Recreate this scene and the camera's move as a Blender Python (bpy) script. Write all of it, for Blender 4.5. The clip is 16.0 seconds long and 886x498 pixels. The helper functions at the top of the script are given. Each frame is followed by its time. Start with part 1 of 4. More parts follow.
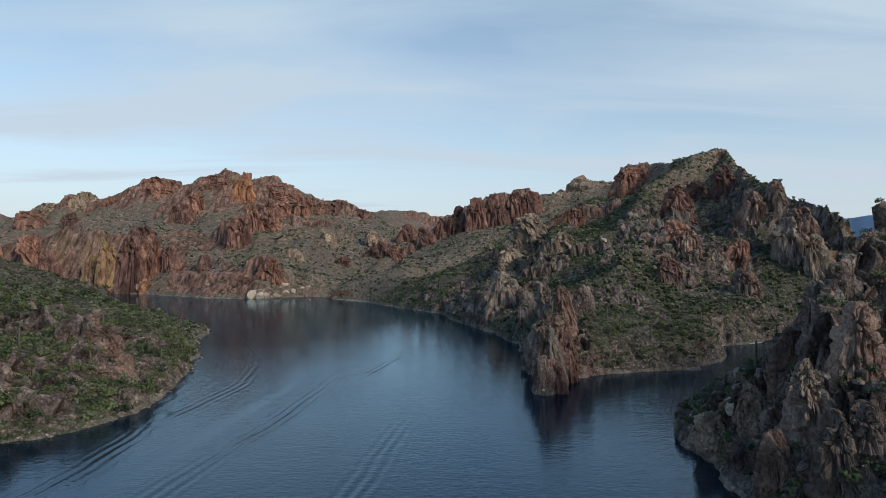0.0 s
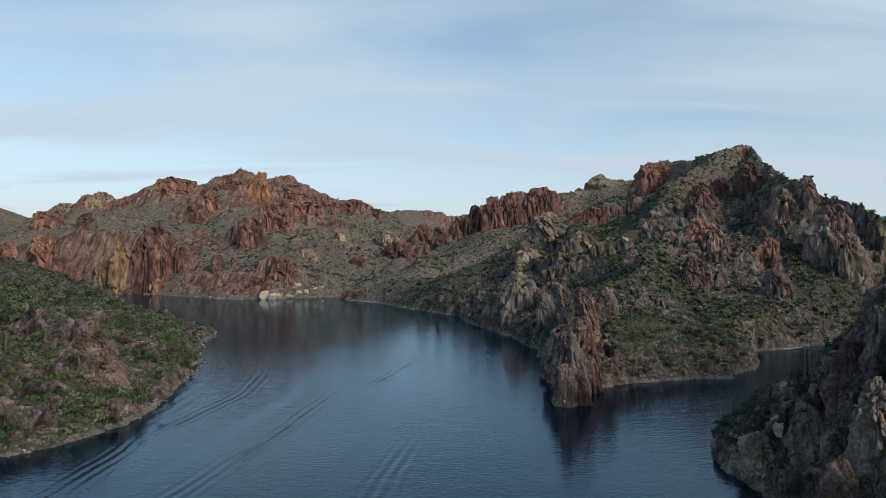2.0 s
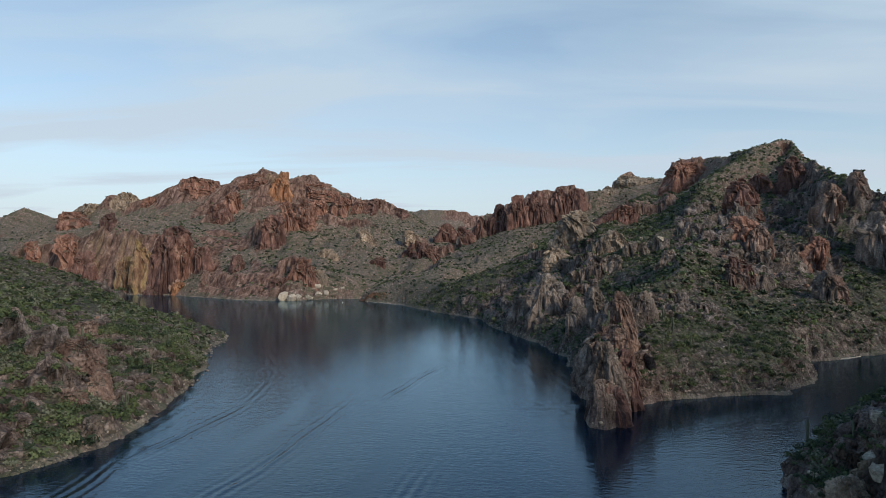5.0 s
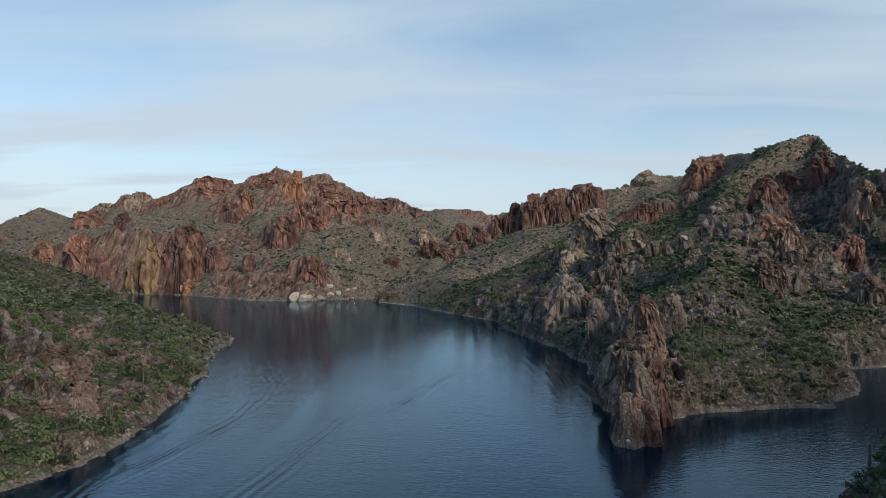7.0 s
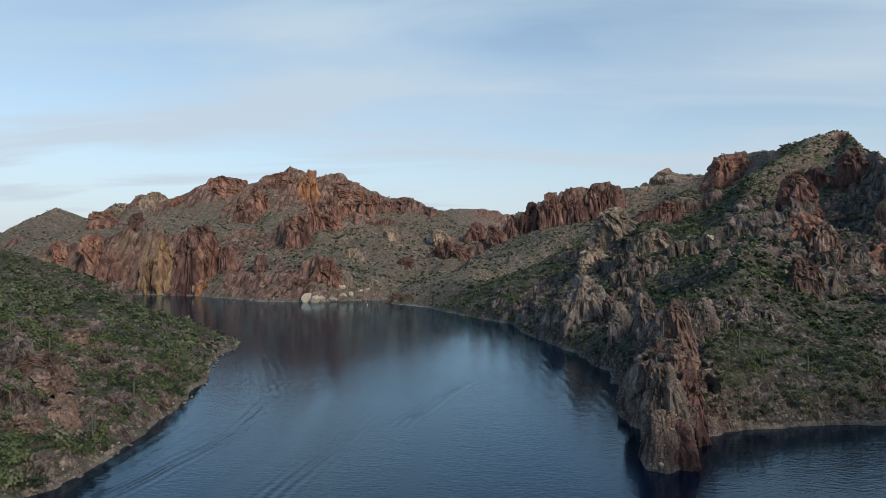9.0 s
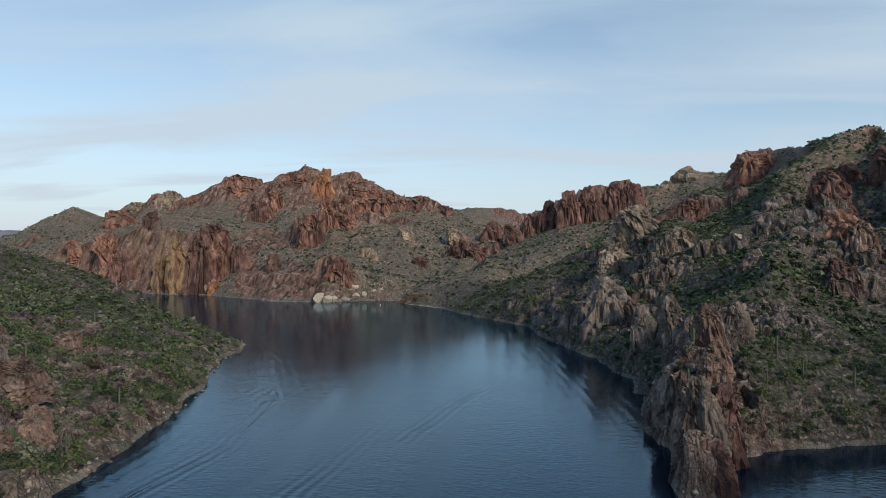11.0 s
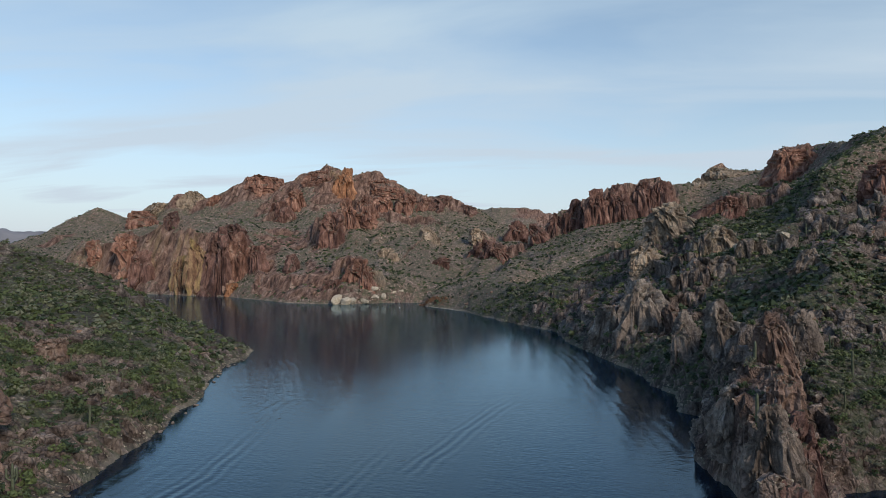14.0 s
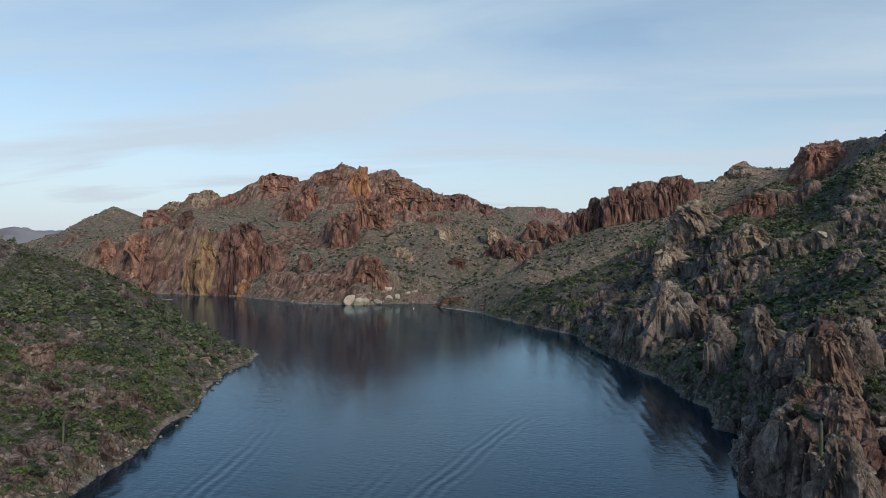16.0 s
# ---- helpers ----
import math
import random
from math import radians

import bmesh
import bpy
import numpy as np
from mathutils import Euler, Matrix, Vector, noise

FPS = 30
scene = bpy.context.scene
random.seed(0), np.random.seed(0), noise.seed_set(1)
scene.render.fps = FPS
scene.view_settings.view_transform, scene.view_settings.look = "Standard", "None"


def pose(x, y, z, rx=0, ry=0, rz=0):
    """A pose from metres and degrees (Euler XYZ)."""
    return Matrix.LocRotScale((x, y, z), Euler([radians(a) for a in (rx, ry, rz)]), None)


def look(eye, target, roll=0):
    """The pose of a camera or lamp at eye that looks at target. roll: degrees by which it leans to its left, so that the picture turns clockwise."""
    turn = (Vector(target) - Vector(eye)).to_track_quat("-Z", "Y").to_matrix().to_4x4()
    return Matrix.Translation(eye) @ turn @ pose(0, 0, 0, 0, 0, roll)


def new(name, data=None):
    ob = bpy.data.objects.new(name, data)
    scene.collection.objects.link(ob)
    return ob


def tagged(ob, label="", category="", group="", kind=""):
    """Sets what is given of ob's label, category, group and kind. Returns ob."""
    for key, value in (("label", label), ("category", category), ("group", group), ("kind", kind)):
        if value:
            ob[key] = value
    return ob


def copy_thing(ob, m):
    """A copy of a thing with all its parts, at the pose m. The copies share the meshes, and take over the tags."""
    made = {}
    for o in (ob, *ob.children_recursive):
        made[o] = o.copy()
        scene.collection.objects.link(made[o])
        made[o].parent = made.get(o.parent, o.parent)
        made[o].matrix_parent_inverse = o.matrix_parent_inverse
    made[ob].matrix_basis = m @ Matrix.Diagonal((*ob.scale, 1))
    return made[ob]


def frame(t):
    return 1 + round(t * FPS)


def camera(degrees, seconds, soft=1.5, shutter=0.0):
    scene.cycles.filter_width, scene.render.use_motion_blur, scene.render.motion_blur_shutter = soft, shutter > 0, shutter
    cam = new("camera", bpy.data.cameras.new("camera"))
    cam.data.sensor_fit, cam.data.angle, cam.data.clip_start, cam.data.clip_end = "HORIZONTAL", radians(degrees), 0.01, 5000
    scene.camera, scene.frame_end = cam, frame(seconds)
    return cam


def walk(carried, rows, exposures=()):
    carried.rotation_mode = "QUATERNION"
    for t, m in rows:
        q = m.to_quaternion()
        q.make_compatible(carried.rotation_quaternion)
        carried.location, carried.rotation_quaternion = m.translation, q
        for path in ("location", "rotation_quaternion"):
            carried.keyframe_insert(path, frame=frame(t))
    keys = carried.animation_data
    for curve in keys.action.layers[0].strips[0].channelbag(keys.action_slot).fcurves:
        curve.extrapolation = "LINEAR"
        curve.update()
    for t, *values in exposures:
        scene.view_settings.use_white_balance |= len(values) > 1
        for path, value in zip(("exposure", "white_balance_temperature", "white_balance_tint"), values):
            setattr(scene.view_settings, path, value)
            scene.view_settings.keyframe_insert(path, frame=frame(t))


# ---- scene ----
cam = camera(69.5, 16.0, soft=0.5)
PATH = [
    (0, (-1.192, 1.074, 47.092), (-1.173, 3.073, 47.113), -0.0),
    (0.5, (-0.829, 4.979, 47.187), (-0.824, 6.979, 47.207), -0.0),
    (1, (-0.584, 8.854, 47.162), (-0.591, 10.854, 47.183), 0.0),
    (1.5, (-0.118, 12.879, 47.185), (-0.139, 14.879, 47.206), -0.0),
    (2, (0.177, 16.809, 47.154), (0.144, 18.809, 47.175), -0.0),
    (2.5, (0.348, 20.587, 47.281), (0.302, 22.586, 47.302), -0.0),
    (3, (0.715, 24.552, 47.207), (0.655, 26.551, 47.228), -0.0),
    (3.5, (0.925, 28.55, 47.173), (0.853, 30.549, 47.195), 0.0),
    (4, (1.034, 32.415, 47.132), (0.949, 34.413, 47.154), 0.0),
    (6.5, (1.744, 51.741, 47.323), (1.597, 53.735, 47.344), 0.0),
    (7, (1.78, 55.77, 47.453), (1.621, 57.764, 47.473), 0.0),
    (7.5, (1.777, 59.809, 47.505), (1.605, 61.801, 47.525), 0.0),
    (8, (1.726, 63.601, 47.618), (1.542, 65.592, 47.638), 0.1),
    (8.5, (1.71, 67.444, 47.676), (1.513, 69.434, 47.696), 0.0),
    (9, (1.575, 71.323, 47.742), (1.367, 73.312, 47.762), 0.0),
    (11.5, (2.203, 90.588, 47.902), (1.929, 92.569, 47.92), 0.1),
    (12, (1.999, 94.583, 47.798), (1.713, 96.562, 47.817), 0.1),
    (12.5, (1.741, 98.606, 47.772), (1.443, 100.583, 47.791), 0.1),
    (13, (1.582, 102.733, 47.764), (1.271, 104.708, 47.783), 0.1),
    (13.5, (1.254, 106.728, 47.735), (0.93, 108.702, 47.754), 0.1),
    (14, (0.94, 110.798, 47.638), (0.604, 112.77, 47.658), 0.1),
    (14.5, (0.717, 114.957, 47.751), (0.368, 116.926, 47.77), 0.1),
    (15, (0.296, 118.935, 47.848), (-0.066, 120.902, 47.866), 0.1),
    (15.5, (-0.169, 122.93, 47.764), (-0.542, 124.895, 47.784), 0.1),
    (16, (-0.475, 127.011, 47.917), (-0.862, 128.973, 47.935), 0.2),
]
walk(cam, [(t, look(e, g, r)) for t, e, g, r in PATH])


# ---------------------------------------------------------------- sky and sun
SUN_ELEVATION, SUN_AZIMUTH = radians(28), radians(136)   # azimuth clockwise from +y


def build_sky():
    world = bpy.data.worlds.new("sky")
    scene.world = world
    world.use_nodes = True
    nt = world.node_tree
    nt.nodes.clear()
    N, L = nt.nodes.new, nt.links.new
    out, bg = N("ShaderNodeOutputWorld"), N("ShaderNodeBackground")
    sky = N("ShaderNodeTexSky")
    sky.sky_type, sky.sun_disc = "NISHITA", False
    sky.sun_elevation, sky.sun_rotation = SUN_ELEVATION, SUN_AZIMUTH
    sky.altitude, sky.air_density, sky.dust_density, sky.ozone_density = 400, 1.0, 1.2, 1.0
    co, sep = N("ShaderNodeTexCoord"), N("ShaderNodeSeparateXYZ")
    L(co.outputs["Generated"], sep.inputs[0])
    # thin stratus on a flat layer overhead: direction / (height + offset)
    add = N("ShaderNodeMath")
    add.operation, add.inputs[1].default_value = "ADD", 0.12
    mx = N("ShaderNodeMath")
    mx.operation, mx.inputs[1].default_value = "MAXIMUM", 0.0
    L(sep.outputs["Z"], mx.inputs[0])
    L(mx.outputs[0], add.inputs[0])
    dv = N("ShaderNodeVectorMath")
    dv.operation = "DIVIDE"
    L(co.outputs["Generated"], dv.inputs[0])
    L(add.outputs[0], dv.inputs[1])
    mp = N("ShaderNodeMapping")
    mp.inputs["Scale"].default_value = (0.45, 1.25, 0.0)
    mp.inputs["Rotation"].default_value = (0, 0, radians(-7))
    mp.inputs["Location"].default_value = (3.1, 0.4, 0.0)
    L(dv.outputs[0], mp.inputs[0])
    n1 = N("ShaderNodeTexNoise")
    n1.inputs["Scale"].default_value, n1.inputs["Detail"].default_value = 1.15, 7
    n1.inputs["Roughness"].default_value, n1.inputs["Distortion"].default_value = 0.5, 0.5
    L(mp.outputs[0], n1.inputs["Vector"])
    ramp = N("ShaderNodeValToRGB")
    ramp.color_ramp.elements[0].position, ramp.color_ramp.elements[1].position = 0.36, 0.62
    ramp.color_ramp.elements[0].color = (0.25, 0.25, 0.25, 1)
    ramp.color_ramp.elements[1].color = (0.92, 0.92, 0.92, 1)
    L(n1.outputs["Fac"], ramp.inputs[0])
    # the layer's own tone: greyer overhead, paler towards the horizon
    tone = N("ShaderNodeValToRGB")
    tone.color_ramp.elements[0].position, tone.color_ramp.elements[1].position = 0.0, 0.36
    tone.color_ramp.elements[0].color = CLOUD_LOW
    tone.color_ramp.elements[1].color = CLOUD_HIGH
    over = tone.color_ramp.elements.new(0.58)
    over.color = CLOUD_OVERHEAD
    L(mx.outputs[0], tone.inputs[0])
    gain = N("ShaderNodeMix")
    gain.data_type, gain.blend_type = "RGBA", "MULTIPLY"
    gain.inputs["Factor"].default_value = 1.0
    L(sky.outputs[0], gain.inputs["A"])
    gain.inputs["B"].default_value = SKY_GAIN
    mix = N("ShaderNodeMix")
    mix.data_type = "RGBA"
    haze = N("ShaderNodeMapRange")
    haze.inputs["From Max"].default_value, haze.inputs["To Min"].default_value, haze.inputs["To Max"].default_value = 0.3, 0.97, 0.0
    L(mx.outputs[0], haze.inputs["Value"])
    most = N("ShaderNodeMath")
    most.operation = "MAXIMUM"
    L(ramp.outputs["Color"], most.inputs[0])
    L(haze.outputs[0], most.inputs[1])
    L(most.outputs[0], mix.inputs["Factor"])
    L(gain.outputs["Result"], mix.inputs["A"])
    L(tone.outputs[0], mix.inputs["B"])
    L(mix.outputs["Result"], bg.inputs["Color"])
    bg.inputs["Strength"].default_value = SKY_STRENGTH
    L(bg.outputs[0], out.inputs[0])
    lamp = bpy.data.lights.new("sun", "SUN")
    lamp.energy, lamp.angle, lamp.color = SUN_STRENGTH, radians(14), (1.0, 0.87, 0.73)
    ob = new("sun", lamp)
    d = Vector((math.sin(SUN_AZIMUTH) * math.cos(SUN_ELEVATION), math.cos(SUN_AZIMUTH) * math.cos(SUN_ELEVATION), math.sin(SUN_ELEVATION)))
    ob.matrix_world = look(d * 500, (0, 0, 0))


SKY_STRENGTH, SUN_STRENGTH = 0.1, 2.7
SKY_GAIN = (1.5, 1.58, 1.55, 1)
CLOUD_LOW, CLOUD_HIGH = (5.9, 6.55, 7.45, 1), (5.35, 6.75, 7.9, 1)
CLOUD_OVERHEAD = (1.1, 2.6, 5.2, 1)
build_sky()


# ---------------------------------------------------------------- noise
_rng = np.random.RandomState(7)
_PERM = _rng.permutation(4096)
_VAL = _rng.rand(4096) * 2 - 1


def vnoise(x, y, z):
    """Smooth value noise, -1 to 1."""
    xi, yi, zi = np.floor(x).astype(np.int64), np.floor(y).astype(np.int64), np.floor(z).astype(np.int64)
    fx, fy, fz = x - xi, y - yi, z - zi
    fx, fy, fz = (f * f * f * (f * (f * 6 - 15) + 10) for f in (fx, fy, fz))

    def corner(i, j, k):
        return _VAL[_PERM[(_PERM[(_PERM[(xi + i) & 4095] + yi + j) & 4095] + zi + k) & 4095]]
    a = corner(0, 0, 0) * (1 - fx) + corner(1, 0, 0) * fx
    b = corner(0, 1, 0) * (1 - fx) + corner(1, 1, 0) * fx
    c = corner(0, 0, 1) * (1 - fx) + corner(1, 0, 1) * fx
    d = corner(0, 1, 1) * (1 - fx) + corner(1, 1, 1) * fx
    return (a * (1 - fy) + b * fy) * (1 - fz) + (c * (1 - fy) + d * fy) * fz


def fbm(x, y, z, octaves=4, gain=0.5):
    total, amp, norm = 0.0, 1.0, 0.0
    for o in range(octaves):
        total = total + amp * vnoise(x * 2 ** o + 17.3 * o, y * 2 ** o + 9.1 * o, z * 2 ** o + 4.7 * o)
        norm += amp
        amp *= gain
    return total / norm


def ridged(x, y, z, octaves=4, gain=0.55):
    total, amp, norm = 0.0, 1.0, 0.0
    for o in range(octaves):
        total = total + amp * (1 - 2 * np.abs(vnoise(x * 2 ** o + 31.7 * o, y * 2 ** o + 3.3 * o, z * 2 ** o + 7.9 * o)))
        norm += amp
        amp *= gain
    return total / norm


def blocks(x, y, z):
    """Broken, blocky rock: a level for each cell of a jittered 3D lattice, and the nearness of a joint between cells (0 at the joint)."""
    xi, yi, zi = np.floor(x).astype(np.int64), np.floor(y).astype(np.int64), np.floor(z).astype(np.int64)
    first, second, level = np.full(x.shape, 9.0), np.full(x.shape, 9.0), np.zeros(x.shape)
    for i in (-1, 0, 1):
        for j in (-1, 0, 1):
            for k in (-1, 0, 1):
                h = _PERM[(_PERM[(_PERM[(xi + i) & 4095] + yi + j) & 4095] + zi + k) & 4095]
                px, py, pz = 0.5 + 0.45 * _VAL[h], 0.5 + 0.45 * _VAL[(h + 1013) & 4095], 0.5 + 0.45 * _VAL[(h + 2029) & 4095]
                d = (xi + i + px - x) ** 2 + (yi + j + py - y) ** 2 + (zi + k + pz - z) ** 2
                near = d < first
                second = np.where(near, first, np.minimum(second, d))
                level = np.where(near, _VAL[(h + 3001) & 4095], level)
                first = np.where(near, d, first)
    return level, np.sqrt(second) - np.sqrt(first)


def smooth(a, b, v):
    t = np.clip((v - a) / (b - a), 0, 1)
    return t * t * (3 - 2 * t)


# ---------------------------------------------------------------- landforms
# the lake's edge: up the western shore, round the far basin, down the eastern shore and round the inlet
SHORE_WEST = [(-130, -260), (-122, 60), (-114, 130), (-110, 162), (-98, 171), (-92, 196), (-92, 210), (-97, 236), (-103, 268), (-112, 298), (-122, 322),
              (-133, 353), (-139, 385), (-146, 411), (-166, 424), (-229, 474), (-257, 511), (-283, 559), (-335, 630), (-430, 705), (-600, 780), (-760, 850)]
SHORE_FAR = [(-760, 900), (-600, 850), (-503, 822), (-415, 795), (-368, 789), (-331, 767), (-260, 712), (-198, 699), (-160, 732), (-128, 740), (-118, 698),
             (-90, 674), (-72, 648)]
SHORE_EAST = [(-42, 588), (-28, 562), (0, 520), (11, 460), (35, 388), (37, 352), (43, 341), (39, 316), (44, 310), (39, 288), (35, 270), (37, 248), (31, 228),
              (32, 219), (36, 215), (41, 225), (48, 237), (61, 254), (81, 260), (107, 263), (128, 290), (146, 334), (170, 345), (193, 358), (245, 385)]
SHORE_INLET = [(240, 352), (185, 302), (125, 243), (82, 198), (64, 178), (59, 160), (62, 146), (59, 132), (56, 120), (62, 90), (82, 30), (120, -260)]
LAKE = SHORE_WEST + SHORE_FAR + SHORE_EAST + SHORE_INLET

# crests, spurs, benches and valley floors: (x, y, height) along each
WEST_HILL = [
    [(-101, 204, 8), (-114, 208, 18), (-124, 229, 22), (-165, 250, 28), (-230, 290, 38)],
    [(-108, 236, 7), (-120, 262, 10), (-152, 296, 15), (-195, 348, 20), (-239, 411, 31)],
    [(-268, 505, 10), (-284, 500, 23), (-306, 500, 33), (-351, 500, 49), (-400, 505, 60), (-450, 510, 66), (-700, 560, 70)],
    [(-140, 385, 1.5), (-165, 400, 6), (-200, 430, 12)],
    [(-128, 130, 12), (-150, 175, 28), (-190, 215, 37), (-300, 250, 50), (-600, 250, 70)],
]
EAST_RIDGE = [
    [(34.5, 219, 2), (35.5, 223, 4), (38, 239, 7), (47, 262, 14), (54, 282, 20), (58, 294, 23)],
    [(58, 294, 28), (66, 320, 28), (80, 340, 34), (98, 352, 40), (131, 435, 57), (168, 480, 67)],
    [(94, 277, 11), (106, 291, 15), (130, 330, 20), (160, 370, 22), (201, 425, 31)],
    [(202, 468, 52), (230, 480, 60), (255, 470, 52)],
    [(49, 421, 17), (70, 450, 35), (105, 484, 54), (155, 526, 78), (207, 640, 112), (285, 730, 155)],
    [(10, 560, 16), (50, 600, 42), (104, 582, 74), (150, 690, 96), (200, 800, 122)],
]
EAST_CREST = [
    [(300, 746, 165), (330, 770, 176), (343, 768, 174), (320, 690, 146), (289, 600, 123), (280, 550, 110), (268, 508, 100), (277, 496, 95), (284, 470, 86),
     (281, 440, 70), (278, 425, 52)],
    [(300, 746, 165), (320, 880, 175), (357, 1070, 200), (420, 1250, 215)],
    [(240, 375, 4), (330, 490, 50), (600, 880, 58), (1000, 1500, 60)],
    [(400, 640, 55), (520, 800, 58), (800, 1100, 62)],
]
NEAR_ROCK = [
    [(64, 131, 10), (70, 124, 22), (80, 138, 31), (97, 150, 43), (110, 152, 55), (150, 165, 56), (250, 200, 80), (420, 260, 90)],
    [(68, 165, 6), (78, 165, 13), (90, 168, 24), (105, 178, 31), (130, 200, 36), (200, 260, 40)],
    [(86, 194, 8), (112, 215, 12), (150, 255, 14)],
    [(75, 90, 20), (95, 60, 40), (160, 0, 60), (200, -200, 60)],
]
BROWN_RIDGE = [
    [(-8, 1045, 100), (13, 1056, 113), (44, 1056, 125), (78, 1056, 140), (104, 1056, 154), (154, 1060, 158), (164, 1064, 150), (287, 1075, 165)],
    [(287, 1072, 168), (304, 1070, 186), (357, 1072, 204), (386, 1080, 200)],
    [(0, 985, 72), (60, 985, 88), (130, 985, 100), (200, 960, 116)],
    [(-20, 700, 14), (30, 790, 38), (90, 900, 72), (150, 930, 92)],
    [(-72, 780, 11), (-50, 900, 38), (-36, 1050, 62), (-60, 1300, 90)],
    [(200, 1400, 156), (264, 1400, 166), (309, 1400, 216), (365, 1400, 212), (500, 1450, 215)],
    [(-400, 2000, 185), (-219, 2000, 181), (-149, 2000, 187), (-80, 2000, 186), (-11, 2000, 174), (200, 2000, 170)],
]
FAR_MOUNTAIN = [
    [(-1500, 1300, 15), (-1300, 1290, 20), (-1110, 1255, 38), (-1045, 1250, 72), (-981, 1250, 108), (-893, 1250, 142), (-826, 1250, 121), (-777, 1250, 135), (-723, 1250, 158),
     (-669, 1250, 152), (-608, 1250, 176), (-563, 1250, 194), (-520, 1250, 183), (-482, 1250, 191), (-448, 1250, 206), (-403, 1250, 214)],
    [(-403, 1250, 214), (-374, 1250, 199), (-335, 1270, 208), (-291, 1260, 181), (-236, 1250, 164), (-201, 1250, 150), (-138, 1250, 136), (-90, 1300, 110)],
    [(-640, 900, 66), (-560, 880, 70), (-500, 868, 79), (-430, 850, 84), (-372, 862, 66), (-330, 900, 56)],
    [(-600, 872, 20), (-500, 838, 14), (-415, 810, 15), (-368, 800, 12)],
    [(-310, 900, 60), (-250, 920, 76), (-160, 930, 70), (-110, 900, 44)],
    [(-320, 960, 98), (-270, 970, 106), (-200, 990, 104), (-150, 1010, 96)],
    [(-205, 745, 18), (-203, 770, 34), (-215, 800, 40), (-230, 850, 52)],
    [(-423, 1000, 90), (-480, 1030, 98), (-560, 1050, 105), (-700, 1050, 92)],
    [(-120, 790, 16), (-100, 860, 34), (-66, 900, 44)],
    [(-1000, 1000, 10), (-930, 1060, 40), (-850, 1110, 85)], [(-1300, 1000, 8), (-1500, 1100, 12)],
]
LANDFORMS = WEST_HILL + EAST_RIDGE + EAST_CREST + NEAR_ROCK + BROWN_RIDGE + FAR_MOUNTAIN

# crags: (x, y, radius along x, radius along y, height, turn in degrees)
CRAGS_FAR = [(-562, 1246, 42, 26, 8, 0), (-388, 1226, 15, 14, 8, 0), (-425, 1245, 22, 10, 2, 0), (-325, 1268, 18, 10, 3, 10), (-226, 1240, 18, 12, 7, 0),
             (-165, 1245, 20, 10, 7, 0), (-708, 1244, 18, 14, 6, 0), (-660, 1232, 10, 10, 5, 0), (-455, 1120, 22, 9, 16, 0), (-770, 1230, 26, 10, 6, 0)]
CRAGS_BASIN = [(-296, 935, 17, 13, 28, 30), (-268, 962, 20, 9, 20, 10), (-225, 985, 26, 8, 11, 0), (-180, 1000, 18, 8, 10, 0), (-212, 765, 17, 12, 10, 20),
               (-62, 905, 26, 12, 15, 0), (-92, 965, 16, 10, 13, 0), (-455, 836, 20, 16, 14, 0), (-405, 830, 26, 16, 14, 0), (-505, 848, 20, 16, 12, 0),
               (-560, 866, 24, 16, 10, 0), (-395, 1010, 20, 9, 12, 0)]
CRAGS_BROWN = [(4, 1010, 12, 8, 26, 0), (34, 1016, 14, 8, 26, 0), (66, 1012, 14, 9, 28, 0), (100, 1015, 16, 9, 30, 0), (132, 1022, 16, 9, 28, 0), (158, 1030, 12, 8, 22, 0),
               (322, 1054, 30, 16, 13, 20), (-30, 1015, 20, 8, 18, 0), (300, 1385, 30, 12, 12, 0), (170, 690, 26, 12, 14, 0)]
CRAGS_EAST = [(96, 520, 16, 8, 12, 25), (76, 505, 9, 6, 7, 10), (108, 478, 10, 7, 9, 0), (123, 474, 5, 4, 6, 0), (70, 455, 10, 6, 8, 0), 
              (210, 462, 16, 8, 10, 30), (177, 440, 12, 7, 8, 20), (268, 505, 7, 6, 9, 0), (266, 430, 11, 10, 9, 0), (252, 452, 13, 9, 14, 20), (160, 500, 14, 7, 9, 30),
              (150, 395, 10, 7, 7, 20), (185, 520, 12, 8, 14, 20), (215, 560, 14, 8, 14, 10)]
CRAGS_NEAR = [(84, 132, 9, 8, 10, 20), (98, 142, 8, 7, 12, 20), (74, 118, 6, 7, 9, 0), (72, 147, 5, 5, 6, 0), (78, 160, 4, 4, 4, 0), (111, 153, 7, 6, 4, 0),
              (-124, 226, 6, 4, 4, 20), (-114, 209, 5, 4, 3, 0), (-150, 232, 7, 5, 4, 10), (-240, 425, 16, 8, 5, 20), (-165, 268, 6, 5, 4, 0), (35.5, 223, 5, 7, 10, 0),
              (38.5, 237, 6.5, 8, 12, -10), (45, 254, 7, 9, 11, -20), (51, 272, 7, 9, 9, -20), (57, 290, 8, 8, 8, 0), (-128, 262, 5, 3, 3, 0)]
CRAGS = CRAGS_FAR + CRAGS_BASIN + CRAGS_BROWN + CRAGS_EAST + CRAGS_NEAR


